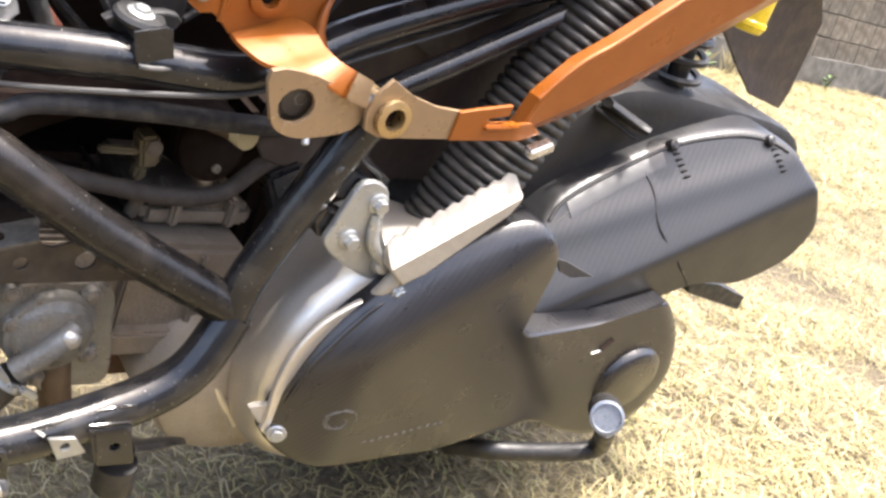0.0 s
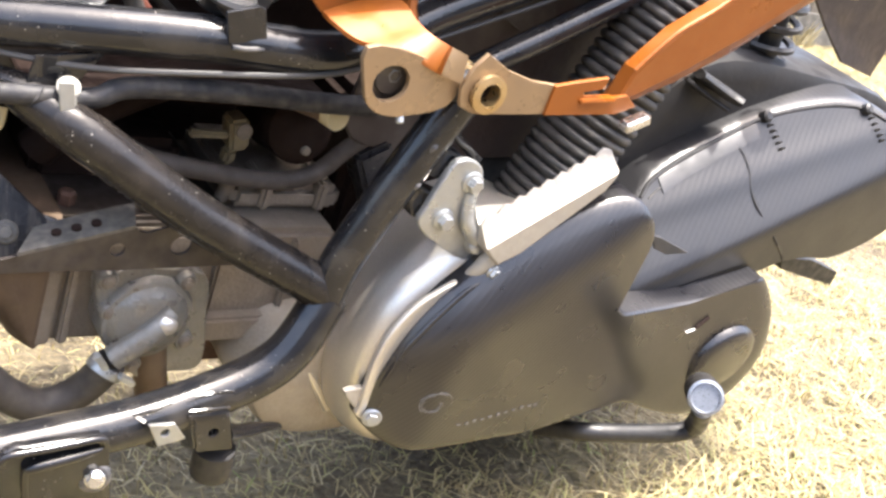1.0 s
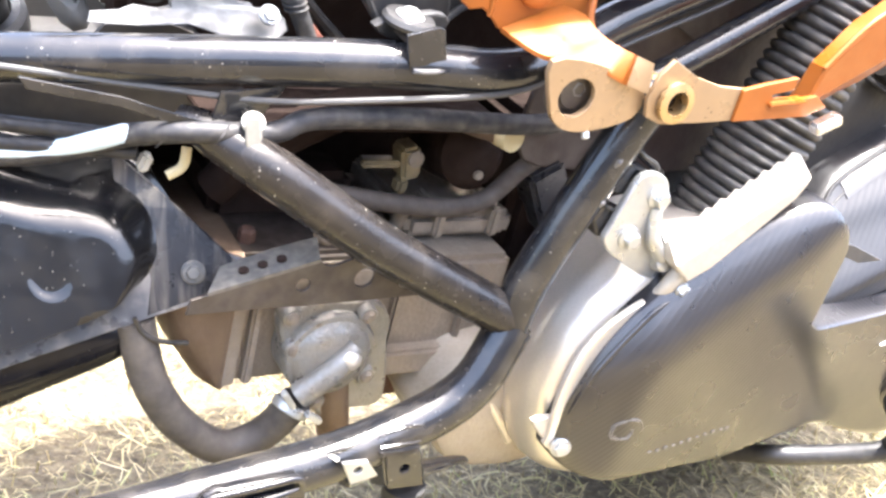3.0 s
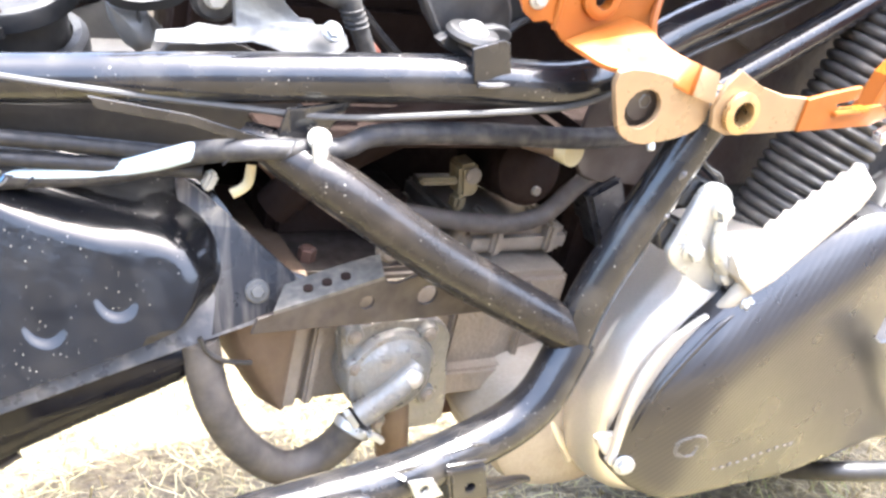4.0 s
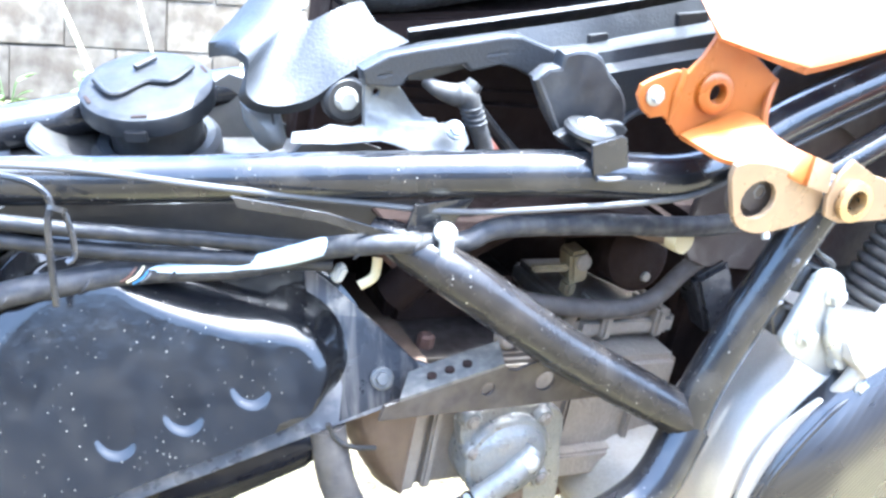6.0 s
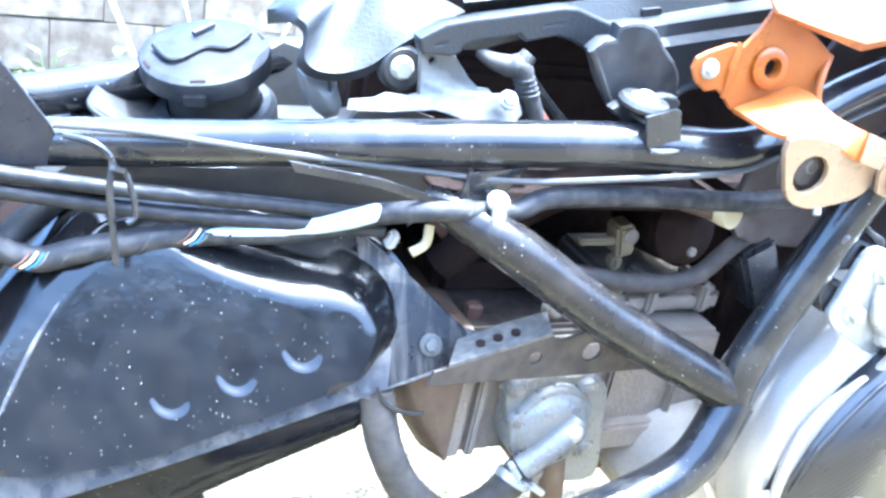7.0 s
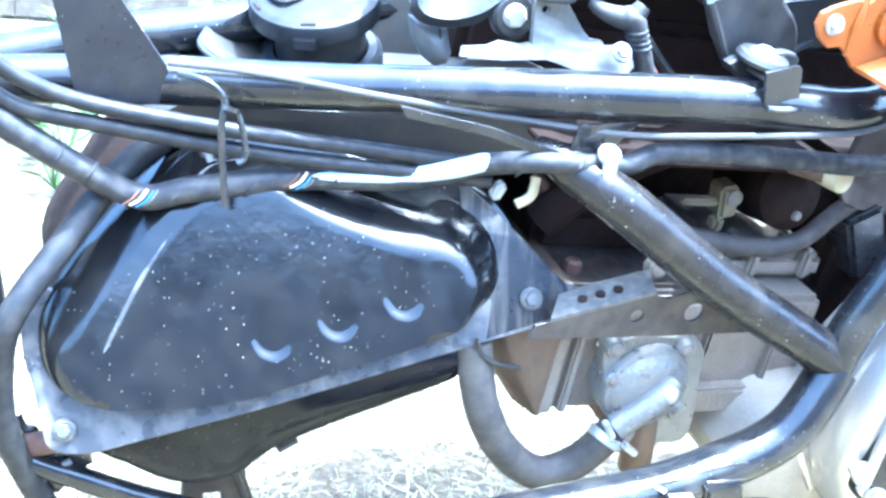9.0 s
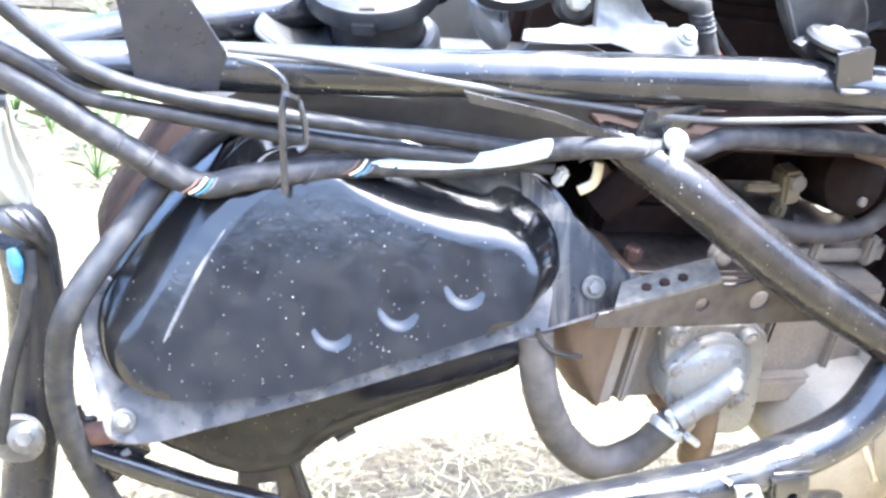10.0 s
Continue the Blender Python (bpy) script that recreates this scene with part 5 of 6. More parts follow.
part("gusset_bar", plate([(0.143, 0.471), (0.147, 0.465), (0.20, 0.4615), (0.256, 0.4495), (0.262, 0.454), (0.20, 0.467)], -0.083, 0.003, lay=lambda x, y, z: (x, y - 0.28 * (x - 0.143), z)), M_FRAME, scooter)

# cables and wiring
def set_back(pts):
    """The loom lies deeper towards the front, close to the tank."""
    out = []
    for x, y, z in pts:
        k = min(max((0.24 - x) / 0.08, 0), 1)
        out.append((x + 0.0096 * k, y + 0.03 * k, z - 0.0168 * k))
    return out


loom = part("wiring_loom", tube(set_back([(-0.16, -0.045, 0.47), (-0.113, -0.05, 0.443), (-0.086, -0.05, 0.425), (-0.02, -0.05, 0.388), (0.019, -0.055, 0.396), (0.089, -0.06, 0.41), (0.158, -0.085, 0.425), (0.204, -0.095, 0.44),
                                 (0.24, -0.112, 0.450), (0.297, -0.115, 0.452), (0.324, -0.115, 0.462), (0.40, -0.115, 0.464), (0.50, -0.115, 0.461), (0.57, -0.105, 0.464)]), [0.009, 0.0095, 0.009, 0.0095, 0.0085, 0.007, 0.0075, 0.008, 0.008], 14), M_TAPE, scooter,
            "black taped wiring loom with pale blue tape")
part("loom_tape_patch", tube([(x, y - 0.0035, z + 0.003) for x, y, z in set_back([(0.075, -0.058, 0.407), (0.10, -0.064, 0.412), (0.135, -0.077, 0.420), (0.158, -0.085, 0.425), (0.184, -0.091, 0.433), (0.204, -0.095, 0.440), (0.210, -0.097, 0.442)])],
                             [0.003, 0.0042, 0.0052, 0.006, 0.0066, 0.0068, 0.004], 12), M_CYAN, loom)
for x, y, z in ((-0.017, -0.052, 0.389), (0.087, -0.062, 0.411)):
    part("wire_showing", tube(set_back([(x - 0.006, y - 0.008, z - 0.004), (x, y - 0.0095, z + 0.001), (x + 0.005, y - 0.006, z + 0.007)]), 0.0011, 8), M_CREAM, loom)
    part("wire_showing", tube(set_back([(x - 0.002, y - 0.0085, z - 0.005), (x + 0.004, y - 0.0095, z), (x + 0.009, y - 0.006, z + 0.006)]), 0.0009, 8), M_BLUE, loom)
    part("wire_showing", tube(set_back([(x + 0.003, y - 0.0085, z - 0.004), (x + 0.008, y - 0.009, z + 0.001), (x + 0.012, y - 0.006, z + 0.007)]), 0.0009, 8), M_BADGE, loom)
    part("wire_showing", tube(set_back([(x - 0.010, y - 0.0075, z - 0.004), (x - 0.005, y - 0.009, z + 0.001), (x, y - 0.006, z + 0.0065)]), 0.0009, 8), M_RUST, loom)
for x, y, z in ((-0.07, -0.05, 0.416), (-0.05, -0.05, 0.405), (0.005, -0.053, 0.392), (0.035, -0.057, 0.399), (0.055, -0.058, 0.403), (0.11, -0.067, 0.415), (0.225, -0.106, 0.447), (0.26, -0.113, 0.452)):
    part("tape_edge", tube(set_back([(x - 0.004, y - 0.006, z - 0.0075), (x, y - 0.0092, z), (x + 0.005, y - 0.005, z + 0.0078)]), [0.0004, 0.0011, 0.0004], 8), M_TAPE, loom)
clamp = part("cable_clamp", revolve([(0.0085, -0.0035), (0.0112, -0.0035), (0.0118, 0.0), (0.0112, 0.0035), (0.0085, 0.0035)], (0.281, -0.116, 0.452), (1, 0, 0.1), hollow=True), M_WHITE, loom, "white nylon cable clamp")
part("clamp_head", revolve([(0.0078, -0.003), (0.0078, 0.0), (0.0062, 0.0014), (0.002, 0.002)], (0.279, -0.122, 0.4625), (-0.2, -0.7, 0.9)), M_WHITE, clamp)
part("clamp_tab", plate([(0.2706, 0.4681), (0.2792, 0.4683), (0.2823, 0.4485), (0.2789, 0.4464), (0.2744, 0.4479)], -0.129, 0.003, bevel=0.0008), M_WHITE, clamp)
part("control_cable", tube([(-0.16, -0.02, 0.51), (-0.113, -0.02, 0.470), (-0.082, -0.02, 0.448), (-0.038, -0.02, 0.434), (0.05, -0.03, 0.426), (0.148, -0.05, 0.425), (0.22, -0.08, 0.43)], 0.0055, 10), M_CABLE, scooter)
part("control_cable", tube([(-0.16, -0.02, 0.47), (-0.113, -0.02, 0.447), (-0.082, -0.02, 0.429), (-0.037, -0.02, 0.421), (0.06, -0.03, 0.411), (0.142, -0.05, 0.412), (0.22, -0.08, 0.42)], 0.0055, 10), M_CABLE, scooter)
part("seat_lock_cable", tube([(0.005, -0.015, 0.464), (0.058, -0.03, 0.467), (0.139, -0.06, 0.468), (0.227, -0.09, 0.470), (0.293, -0.115, 0.474), (0.363, -0.14, 0.488), (0.447, -0.145, 0.497), (0.49, -0.14, 0.508)], 0.0023, 8), M_WIRE, scooter)
part("lock_cable_rear", tube([(0.5429, -0.12, 0.5206), (0.601, -0.112, 0.541), (0.6562, -0.106, 0.5617), (0.7025, -0.1, 0.5819), (0.7721, -0.095, 0.6155)], 0.0019, 8), M_WIRE, scooter)
part("cable_clip", block((0.6892, -0.108, 0.552), Vector((0.6892, -0.108, 0.552)) + Vector((0.012, 0.004, 0.006)), 0.001), M_WIRE, scooter)
part("inner_fender", plate([(0.535, 0.42), (0.55, 0.52), (0.60, 0.60), (0.70, 0.66), (0.80, 0.70), (0.92, 0.71), (0.95, 0.60), (0.93, 0.50), (0.86, 0.43), (0.74, 0.40), (0.60, 0.40)], -0.066, 0.006, bevel=0.002, rounded=4), M_FLAP, scooter,
     "brown-black plastic inner fender")
part("inner_plate", plate([(0.6417, 0.5459), (0.6851, 0.5722), (0.7066, 0.5357), (0.6938, 0.5165), (0.6515, 0.5335)], -0.076, 0.003), M_PLATE, scooter)
part("breather_pipe", tube([(0.02, 0.03, 0.395), (-0.015, 0.005, 0.378), (-0.052, -0.025, 0.338), (-0.085, -0.05, 0.295), (-0.092, -0.05, 0.251), (-0.086, -0.05, 0.198), (-0.06, -0.05, 0.135), (-0.03, -0.05, 0.08)], 0.0095, 14), M_CABLE, scooter)
part("cable_hook", tube([(0.010, -0.03, 0.463), (0.027, -0.04, 0.462), (0.038, -0.045, 0.452), (0.037, -0.05, 0.434), (0.043, -0.06, 0.385)], 0.0025, 8), M_FRAME, scooter)
part("gusset_plate", plate([(-0.072, 0.52), (-0.049, 0.435), (0.002, 0.435), (0.005, 0.46), (-0.04, 0.52)], -0.01, 0.006), M_STRUT, scooter)
part("down_tube", tube([(-0.1138, 0, 0.3173), (-0.1071, 0, 0.2728), (-0.1048, 0, 0.2159), (-0.1071, 0, 0.1551), (-0.1114, 0, 0.0788)], 0.0195, 16), M_STRUT, scooter, "scuffed black steel down tube")
part("side_tube", tube([(-0.1079, -0.012, 0.3219), (-0.101, -0.012, 0.2892), (-0.0959, -0.01, 0.2512), (-0.0935, -0.008, 0.2113)], 0.0068, 12), M_RUBBER, scooter)
part("fork_cover", shell([(-0.1576, 0.417), (-0.1267, 0.4068), (-0.1214, 0.381), (-0.108, 0.3493), (-0.1124, 0.3459), (-0.1266, 0.3395), (-0.1591, 0.3361)], [(0.0, 0.05), (0.0, -0.012), (0.003, -0.02), (0.008, -0.022)], smooth=False), M_IVORY, scooter, "ivory plastic fork cover")
wrap = part("cable_wrap", tube([(-0.1327, -0.015, 0.3453), (-0.1192, -0.02, 0.3429), (-0.1082, -0.02, 0.3348), (-0.0987, -0.015, 0.3181)], [0.012, 0.017, 0.014, 0.008], 12, flat=0.7), M_RUBBER, scooter, "crumpled black wrap round cables")
for pts in ([(-0.1258, -0.036, 0.3565), (-0.1185, -0.04, 0.3508), (-0.1091, -0.038, 0.3393)], [(-0.1152, -0.034, 0.3557), (-0.1078, -0.038, 0.3475), (-0.1, -0.03, 0.33)]):
    part("wrap_crease", tube(pts, [0.001, 0.003, 0.001], 8), M_STRUT, wrap)
part("blue_lead", tube([(-0.1224, -0.034, 0.3279), (-0.12, -0.036, 0.3186), (-0.1182, -0.034, 0.3035)], [0.003, 0.0052, 0.003], 10), M_BLUE, scooter)
part("brake_pipe", tube([(-0.1122, -0.03, 0.3257), (-0.111, -0.034, 0.3069), (-0.1138, -0.036, 0.2777), (-0.1206, -0.036, 0.2463), (-0.1255, -0.036, 0.2138), (-0.1276, -0.034, 0.1733)], 0.0048, 10), M_CABLE, scooter)
lower = part("front_lug", plate([(-0.1291, 0.1873), (-0.1182, 0.1935), (-0.1063, 0.1893), (-0.1002, 0.1774), (-0.1015, 0.1638), (-0.1112, 0.1558), (-0.1291, 0.1603)], -0.034, 0.006, rounded=3), M_FLANGE, scooter)
bolt(lower, (-0.1129, -0.04, 0.1801), (-0.2, -1, 0.4), size=0.007, mat=M_BOLT, washer=0.012)
mount = part("mount_bracket", plate([(-0.0619, 0.1673), (-0.0516, 0.1738), (-0.0314, 0.1724), (-0.0286, 0.1649), (-0.037, 0.1582), (-0.0501, 0.1401), (-0.0615, 0.139), (-0.0644, 0.1519)], -0.04, 0.012, bevel=0.002), M_FRAME, scooter, "black mount bracket under the tank")
part("mount_lip", tube([(-0.0641, -0.05, 0.1509), (-0.0539, -0.052, 0.1647), (-0.0424, -0.05, 0.1709)], 0.0025, 8), M_FLANGE, mount)
part("clip_wire", tube([(-0.0786, -0.03, 0.198), (-0.074, -0.034, 0.1898), (-0.067, -0.034, 0.1884), (-0.0727, -0.03, 0.1806)], 0.003, 8), M_RUBBER, scooter)
part("tank_mount", tube([(-0.075, -0.04, 0.178), (-0.05, -0.05, 0.190), (-0.03, -0.05, 0.186)], 0.009, 10), M_RUST, scooter)
part("cross_tube", tube([(-0.075, -0.045, 0.172), (-0.046, -0.05, 0.160), (0.004, -0.05, 0.135), (0.07, -0.05, 0.108)], 0.009, 12), M_FRAME, scooter)
part("cable_hook", tube([(0.047, -0.048, 0.445), (0.052, -0.052, 0.43), (0.053, -0.055, 0.418), (0.048, -0.057, 0.414)], 0.0022, 8), M_FRAME, scooter)
part("hook_loop", revolve([(0.005, -0.0015), (0.007, -0.0015), (0.007, 0.0015), (0.005, 0.0015)], (0.042, -0.045, 0.447), (0.3, 0.3, 1), hollow=True), M_FRAME, scooter)
stand = part("stand_bracket", plate([(0.3867, 0.2406), (0.4144, 0.2384), (0.4246, 0.205), (0.3973, 0.2066)], -0.205, 0.008, [(*(0.4056, 0.2237), 0.0055)], bevel=0.0015), M_FRAME, scooter, "black steel side stand bracket")
part("stand_side", thick(lines([[(0.3854, -0.207, 0.2424), (0.391, -0.207, 0.224), (0.3965, -0.207, 0.2085)], [(0.3881, -0.18, 0.2229), (0.3934, -0.18, 0.2074), (0.4016, -0.18, 0.1875)]], 2), 0.003), M_FRAME, stand)
part("stand_cap", thick(lines([[(0.3809, -0.209, 0.2427), (0.3972, -0.209, 0.2417), (0.4136, -0.209, 0.2418)], [(0.3862, -0.19, 0.2381), (0.4044, -0.19, 0.2364), (0.4239, -0.19, 0.2357)]], 2), 0.003), M_FRAME, stand)
part("stand_bumper", revolve([(0.0165, -0.022), (0.0172, -0.018), (0.0168, 0.004)], (0.422, -0.192, 0.1872), (-0.08, 0, 1)), M_RUBBER, stand)
part("stand_arm", tube([(0.4229, -0.195, 0.2105), (0.4419, -0.19, 0.2036), (0.4705, -0.18, 0.1956), (0.4869, -0.175, 0.1899)], [0.012, 0.008, 0.0055, 0.004], 10, flat=0.6), M_FRAME, stand)
part("stand_tab", plate([(0.3519, 0.238), (0.3708, 0.237), (0.3823, 0.222), (0.3623, 0.2179)], -0.208, 0.003, [(*(0.3651, 0.2299), 0.0042)]), M_ZINC, stand, "bright bent steel tab")
part("tab_stub", thick(lines([[(0.3513, -0.206, 0.2365), (0.3609, -0.206, 0.237), (0.3727, -0.206, 0.2361)], [(0.3527, -0.185, 0.2294), (0.3607, -0.19, 0.2355), (0.3748, -0.19, 0.2355)]], 2), 0.004), M_FRAME, stand)
part("tab_leg", thick(lines([[(0.3446, -0.2, 0.2421), (0.3509, -0.2, 0.2277), (0.3593, -0.2, 0.2126)], [(0.3495, -0.206, 0.241), (0.3554, -0.206, 0.2293), (0.3637, -0.206, 0.2148)]], 2), 0.003), M_FRAME, stand)
for pts in ([(0.3368, -0.208, 0.249), (0.3492, -0.21, 0.2539), (0.364, -0.209, 0.2581)], [(0.379, -0.21, 0.2492), (0.3944, -0.211, 0.2497), (0.4129, -0.209, 0.2485)], [(0.3836, -0.205, 0.2582), (0.3992, -0.205, 0.2602), (0.4161, -0.203, 0.2584)]):
    part("weld_bead", tube(pts, [0.0008, 0.0017, 0.0008], 8), M_FRAME, stand)
foot = part("footboard_bracket", plate([(0.2476, 0.2216), (0.2568, 0.233), (0.2845, 0.235), (0.3136, 0.236), (0.3212, 0.2263), (0.3397, 0.1337), (0.2603, 0.1539)], -0.209, 0.008, [[(0.2525, 0.2308), (0.2581, 0.2343), (0.2667, 0.2332), (0.2651, 0.2284), (0.256, 0.2271)]], bevel=0.002), M_FRAME, scooter, "black welded footboard bracket")
part("bracket_rib", tube([(0.2463, -0.215, 0.2252), (0.2519, -0.216, 0.2321), (0.2689, -0.216, 0.2339), (0.2909, -0.216, 0.2358), (0.3138, -0.215, 0.237), (0.3198, -0.214, 0.2287)], 0.003, 10), M_FRAME, foot)
part("bracket_rib", tube([(0.2641, -0.216, 0.2154), (0.271, -0.217, 0.22), (0.2925, -0.217, 0.224), (0.3159, -0.216, 0.2281)], [0.002, 0.0045, 0.0045, 0.002], 10), M_FRAME, foot)
part("bracket_fold", tube([(0.2657, -0.215, 0.2172), (0.2676, -0.214, 0.2003), (0.2761, -0.213, 0.1539)], 0.003, 10), M_FRAME, foot)
bolt(foot, (0.316, -0.216, 0.1992), (-0.3, -1, 0.3), size=0.006, mat=M_CHROME)
part("bolt_boss", revolve([(0.0125, -0.006), (0.0125, 0.0), (0.010, 0.002)], (0.3163, -0.213, 0.1986), (-0.3, -1, 0.3)), M_FLANGE, foot)

# rear end
part("mudflap", plate([(1.14, 0.5885), (1.194, 0.5514), (1.254, 0.5148), (1.352, 0.4971), (1.359, 0.5217), (1.34, 0.622), (1.299, 0.6512), (1.246, 0.6863), (1.116, 0.6482)], 0.0, 0.005, lay=lambda x, y, z: (x, y + 0.25 * max(x - 1.29, 0), z)), M_FLAP, scooter, "dark brown-black plastic mudflap")
cup = part("spring_cup", revolve([(0.0165, -0.06), (0.016, -0.004), (0.0145, 0.0), (0.010, 0.0012), (0.009, -0.004)], (1.014, -0.12, 0.6226), (-0.05, -0.1, -1), 24), M_YELLOW, scooter, "yellow plastic cup under the tail")
part("cup_band", revolve([(0.0165, -0.012), (0.0175, -0.011), (0.0175, -0.006), (0.0165, -0.005)], (1.014, -0.12, 0.6226), (-0.05, -0.1, -1), 24, hollow=True), M_YELLOW, cup)
shock = part("shock_absorber", tube([(1.045, -0.06, 0.43), (1.00, -0.06, 0.66)], 0.012), M_RUBBER, scooter, "black coil-over shock absorber")
coil = [(1.045 - 0.045 * f + 0.024 * math.cos(20 * math.pi * f), -0.06 + 0.024 * math.sin(20 * math.pi * f), 0.44 + 0.22 * f) for f in (i / 160 for i in range(161))]
part("spring", tube(coil, 0.0045, 6, smooth=False), M_RUBBER, shock)
part("rear_wheel", revolve([(0.18, -0.05), (0.22, -0.062), (0.262, -0.058), (0.281, -0.03), (0.285, 0.0), (0.281, 0.03), (0.262, 0.058), (0.22, 0.062), (0.18, 0.05)], (0.94, 0.0, 0.285), (0, 1, 0), 48), M_TYRE, scooter)

# ---- ground, grass, wall ----
def ground_material():
    m = bpy.data.materials.new("dry_lawn_soil")
    m.use_nodes = True
    n, l = m.node_tree.nodes, m.node_tree.links
    co = n.new("ShaderNodeTexCoord").outputs["Object"]

    def noisy(s, d):
        t = n.new("ShaderNodeTexNoise")
        t.inputs["Scale"].default_value, t.inputs["Detail"].default_value = s, d
        l.new(co, t.inputs["Vector"])
        return t.outputs["Fac"]

    ramp = n.new("ShaderNodeValToRGB")
    e = ramp.color_ramp.elements
    e[0].position, e[0].color = 0.36, (0.05, 0.037, 0.022, 1)
    e[1].position, e[1].color = 0.62, (0.20, 0.163, 0.092, 1)
    mid = ramp.color_ramp.elements.new(0.5)
    mid.color = (0.12, 0.095, 0.053, 1)
    mixed = n.new("ShaderNodeMath")
    mixed.operation = "MULTIPLY_ADD"
    mixed.inputs[1].default_value = 0.5
    half = n.new("ShaderNodeMath")
    half.operation = "MULTIPLY"
    half.inputs[1].default_value = 0.5
    l.new(noisy(3.0, 6), half.inputs[0])
    l.new(noisy(120.0, 8), mixed.inputs[0])
    l.new(half.outputs[0], mixed.inputs[2])
    l.new(mixed.outputs[0], ramp.inputs[0])
    b = n["Principled BSDF"]
    # weedy, darker earth towards the front of the scooter
    axes = n.new("ShaderNodeSeparateXYZ")
    l.new(co, axes.inputs[0])
    reach = []
    for socket, lo, hi in ((axes.outputs[0], 0.55, 0.0), (axes.outputs[1], 0.7, 1.3), (noisy(7.0, 5), 0.30, 0.52)):
        r = n.new("ShaderNodeMapRange")
        r.inputs["From Min"].default_value, r.inputs["From Max"].default_value = lo, hi
        l.new(socket, r.inputs["Value"])
        reach.append(r.outputs[0])
    both = n.new("ShaderNodeMath")
    both.operation = "MULTIPLY"
    l.new(reach[0], both.inputs[0])
    l.new(reach[1], both.inputs[1])
    patch = n.new("ShaderNodeMath")
    patch.operation = "MULTIPLY"
    l.new(both.outputs[0], patch.inputs[0])
    l.new(reach[2], patch.inputs[1])
    weedy = n.new("ShaderNodeMix")
    weedy.data_type = "RGBA"
    weedy.inputs[7].default_value = (0.042, 0.041, 0.02, 1)
    l.new(patch.outputs[0], weedy.inputs[0])
    l.new(ramp.outputs[0], weedy.inputs[6])
    l.new(weedy.outputs[2], b.inputs["Base Color"])
    b.inputs["Roughness"].default_value = 0.9
    bump = n.new("ShaderNodeBump")
    bump.inputs["Distance"].default_value = 0.02
    l.new(noisy(60.0, 6), bump.inputs["Height"])
    l.new(bump.outputs[0], b.inputs["Normal"])
    return m


def straw_material():
    m = bpy.data.materials.new("dry_grass_blades")
    m.use_nodes = True
    n, l = m.node_tree.nodes, m.node_tree.links
    ramp = n.new("ShaderNodeValToRGB")
    e = ramp.color_ramp.elements
    e[0].position, e[0].color = 0.0, (0.218, 0.167, 0.0734, 1)
    e[1].position, e[1].color = 1.0, (0.449, 0.384, 0.235, 1)
    for pos, c in ((0.45, (0.36, 0.289, 0.143, 1)), (0.86, (0.34, 0.306, 0.122, 1)), (0.9, (0.204, 0.245, 0.068, 1)), (0.93, (0.449, 0.374, 0.204, 1))):
        ramp.color_ramp.elements.new(pos).color = c
    l.new(n.new("ShaderNodeNewGeometry").outputs["Random Per Island"], ramp.inputs[0])
    b = n["Principled BSDF"]
    l.new(ramp.outputs[0], b.inputs["Base Color"])
    b.inputs["Roughness"].default_value = 0.55
    return m


def mesh_object(name, verts, faces, mat):
    me = bpy.data.meshes.new(name)
    me.from_pydata(verts, [], faces)
    me.materials.append(mat)
    return new(name, me)


bm = bmesh.new()
bmesh.ops.create_grid(bm, x_segments=60, y_segments=60, size=60)
for v in bm.verts:
    r = Vector((v.co.x - 0.6, v.co.y)).length
    v.co.z = 0.02 * noise.noise(Vector((v.co.x * 0.3, v.co.y * 0.3, 0))) * min(r / 3, 1) - 0.004
ground = part("ground", bm, ground_material(), None)
tagged(ground, "dry yellow lawn with bare soil patches", "ground", kind="structure")

rng = np.random.default_rng(4)
verts, faces = [], []
COUNT = 185000
across = rng.uniform(-1.0, 5.0, COUNT)
ahead = -0.35 + 3.95 * rng.random(COUNT) ** 1.5
for x, y in zip(across, ahead):
    if x < 0.9 and y > 0.5 and rng.random() < 0.7:
        continue
    clump = noise.noise(Vector((x * 11, y * 11, 9.0)))
    if clump < -0.15 and rng.random() < 0.55:
        continue
    bare = noise.noise(Vector((x * 2.2, y * 2.2, 3.0))) + 1.4 * math.exp(-((x - 2.35) ** 2 + (y - 0.45) ** 2) / 0.05) * -1
    if bare < -0.42 and rng.random() < 0.8:
        continue
    lying = rng.random() < 0.62
    h = (1 + 0.5 * clump) * rng.uniform(0.025, 0.09) if lying else rng.uniform(0.012, 0.045)
    a, lean = rng.uniform(0, 6.283), (rng.uniform(1.25, 1.55) if lying else rng.uniform(0.2, 1.1))
    w = rng.uniform(0.0004, 0.0012)
    if x < 1.1 and y > -0.2:
        h *= 0.5
    dx, dy = math.cos(a), math.sin(a)
    o = len(verts)
    reach, top = h * math.sin(lean), h * math.cos(lean) + 0.003
    lift = rng.uniform(0.0, 0.016) if lying else 0.0
    bend = rng.uniform(-0.25, 0.25) * reach
    mx, my = x + dx * reach * 0.55 - dy * bend, y + dy * reach * 0.55 + dx * bend
    verts += [(x - dy * w, y + dx * w, lift), (x + dy * w, y - dx * w, lift + 0.0005),
              (mx + dy * w, my - dx * w, lift + top * 0.75), (mx - dy * w, my + dx * w, lift + top * 0.75),
              (x + dx * reach, y + dy * reach, lift + top * 0.7)]
    faces += [(o, o + 1, o + 2, o + 3), (o + 3, o + 2, o + 4)]
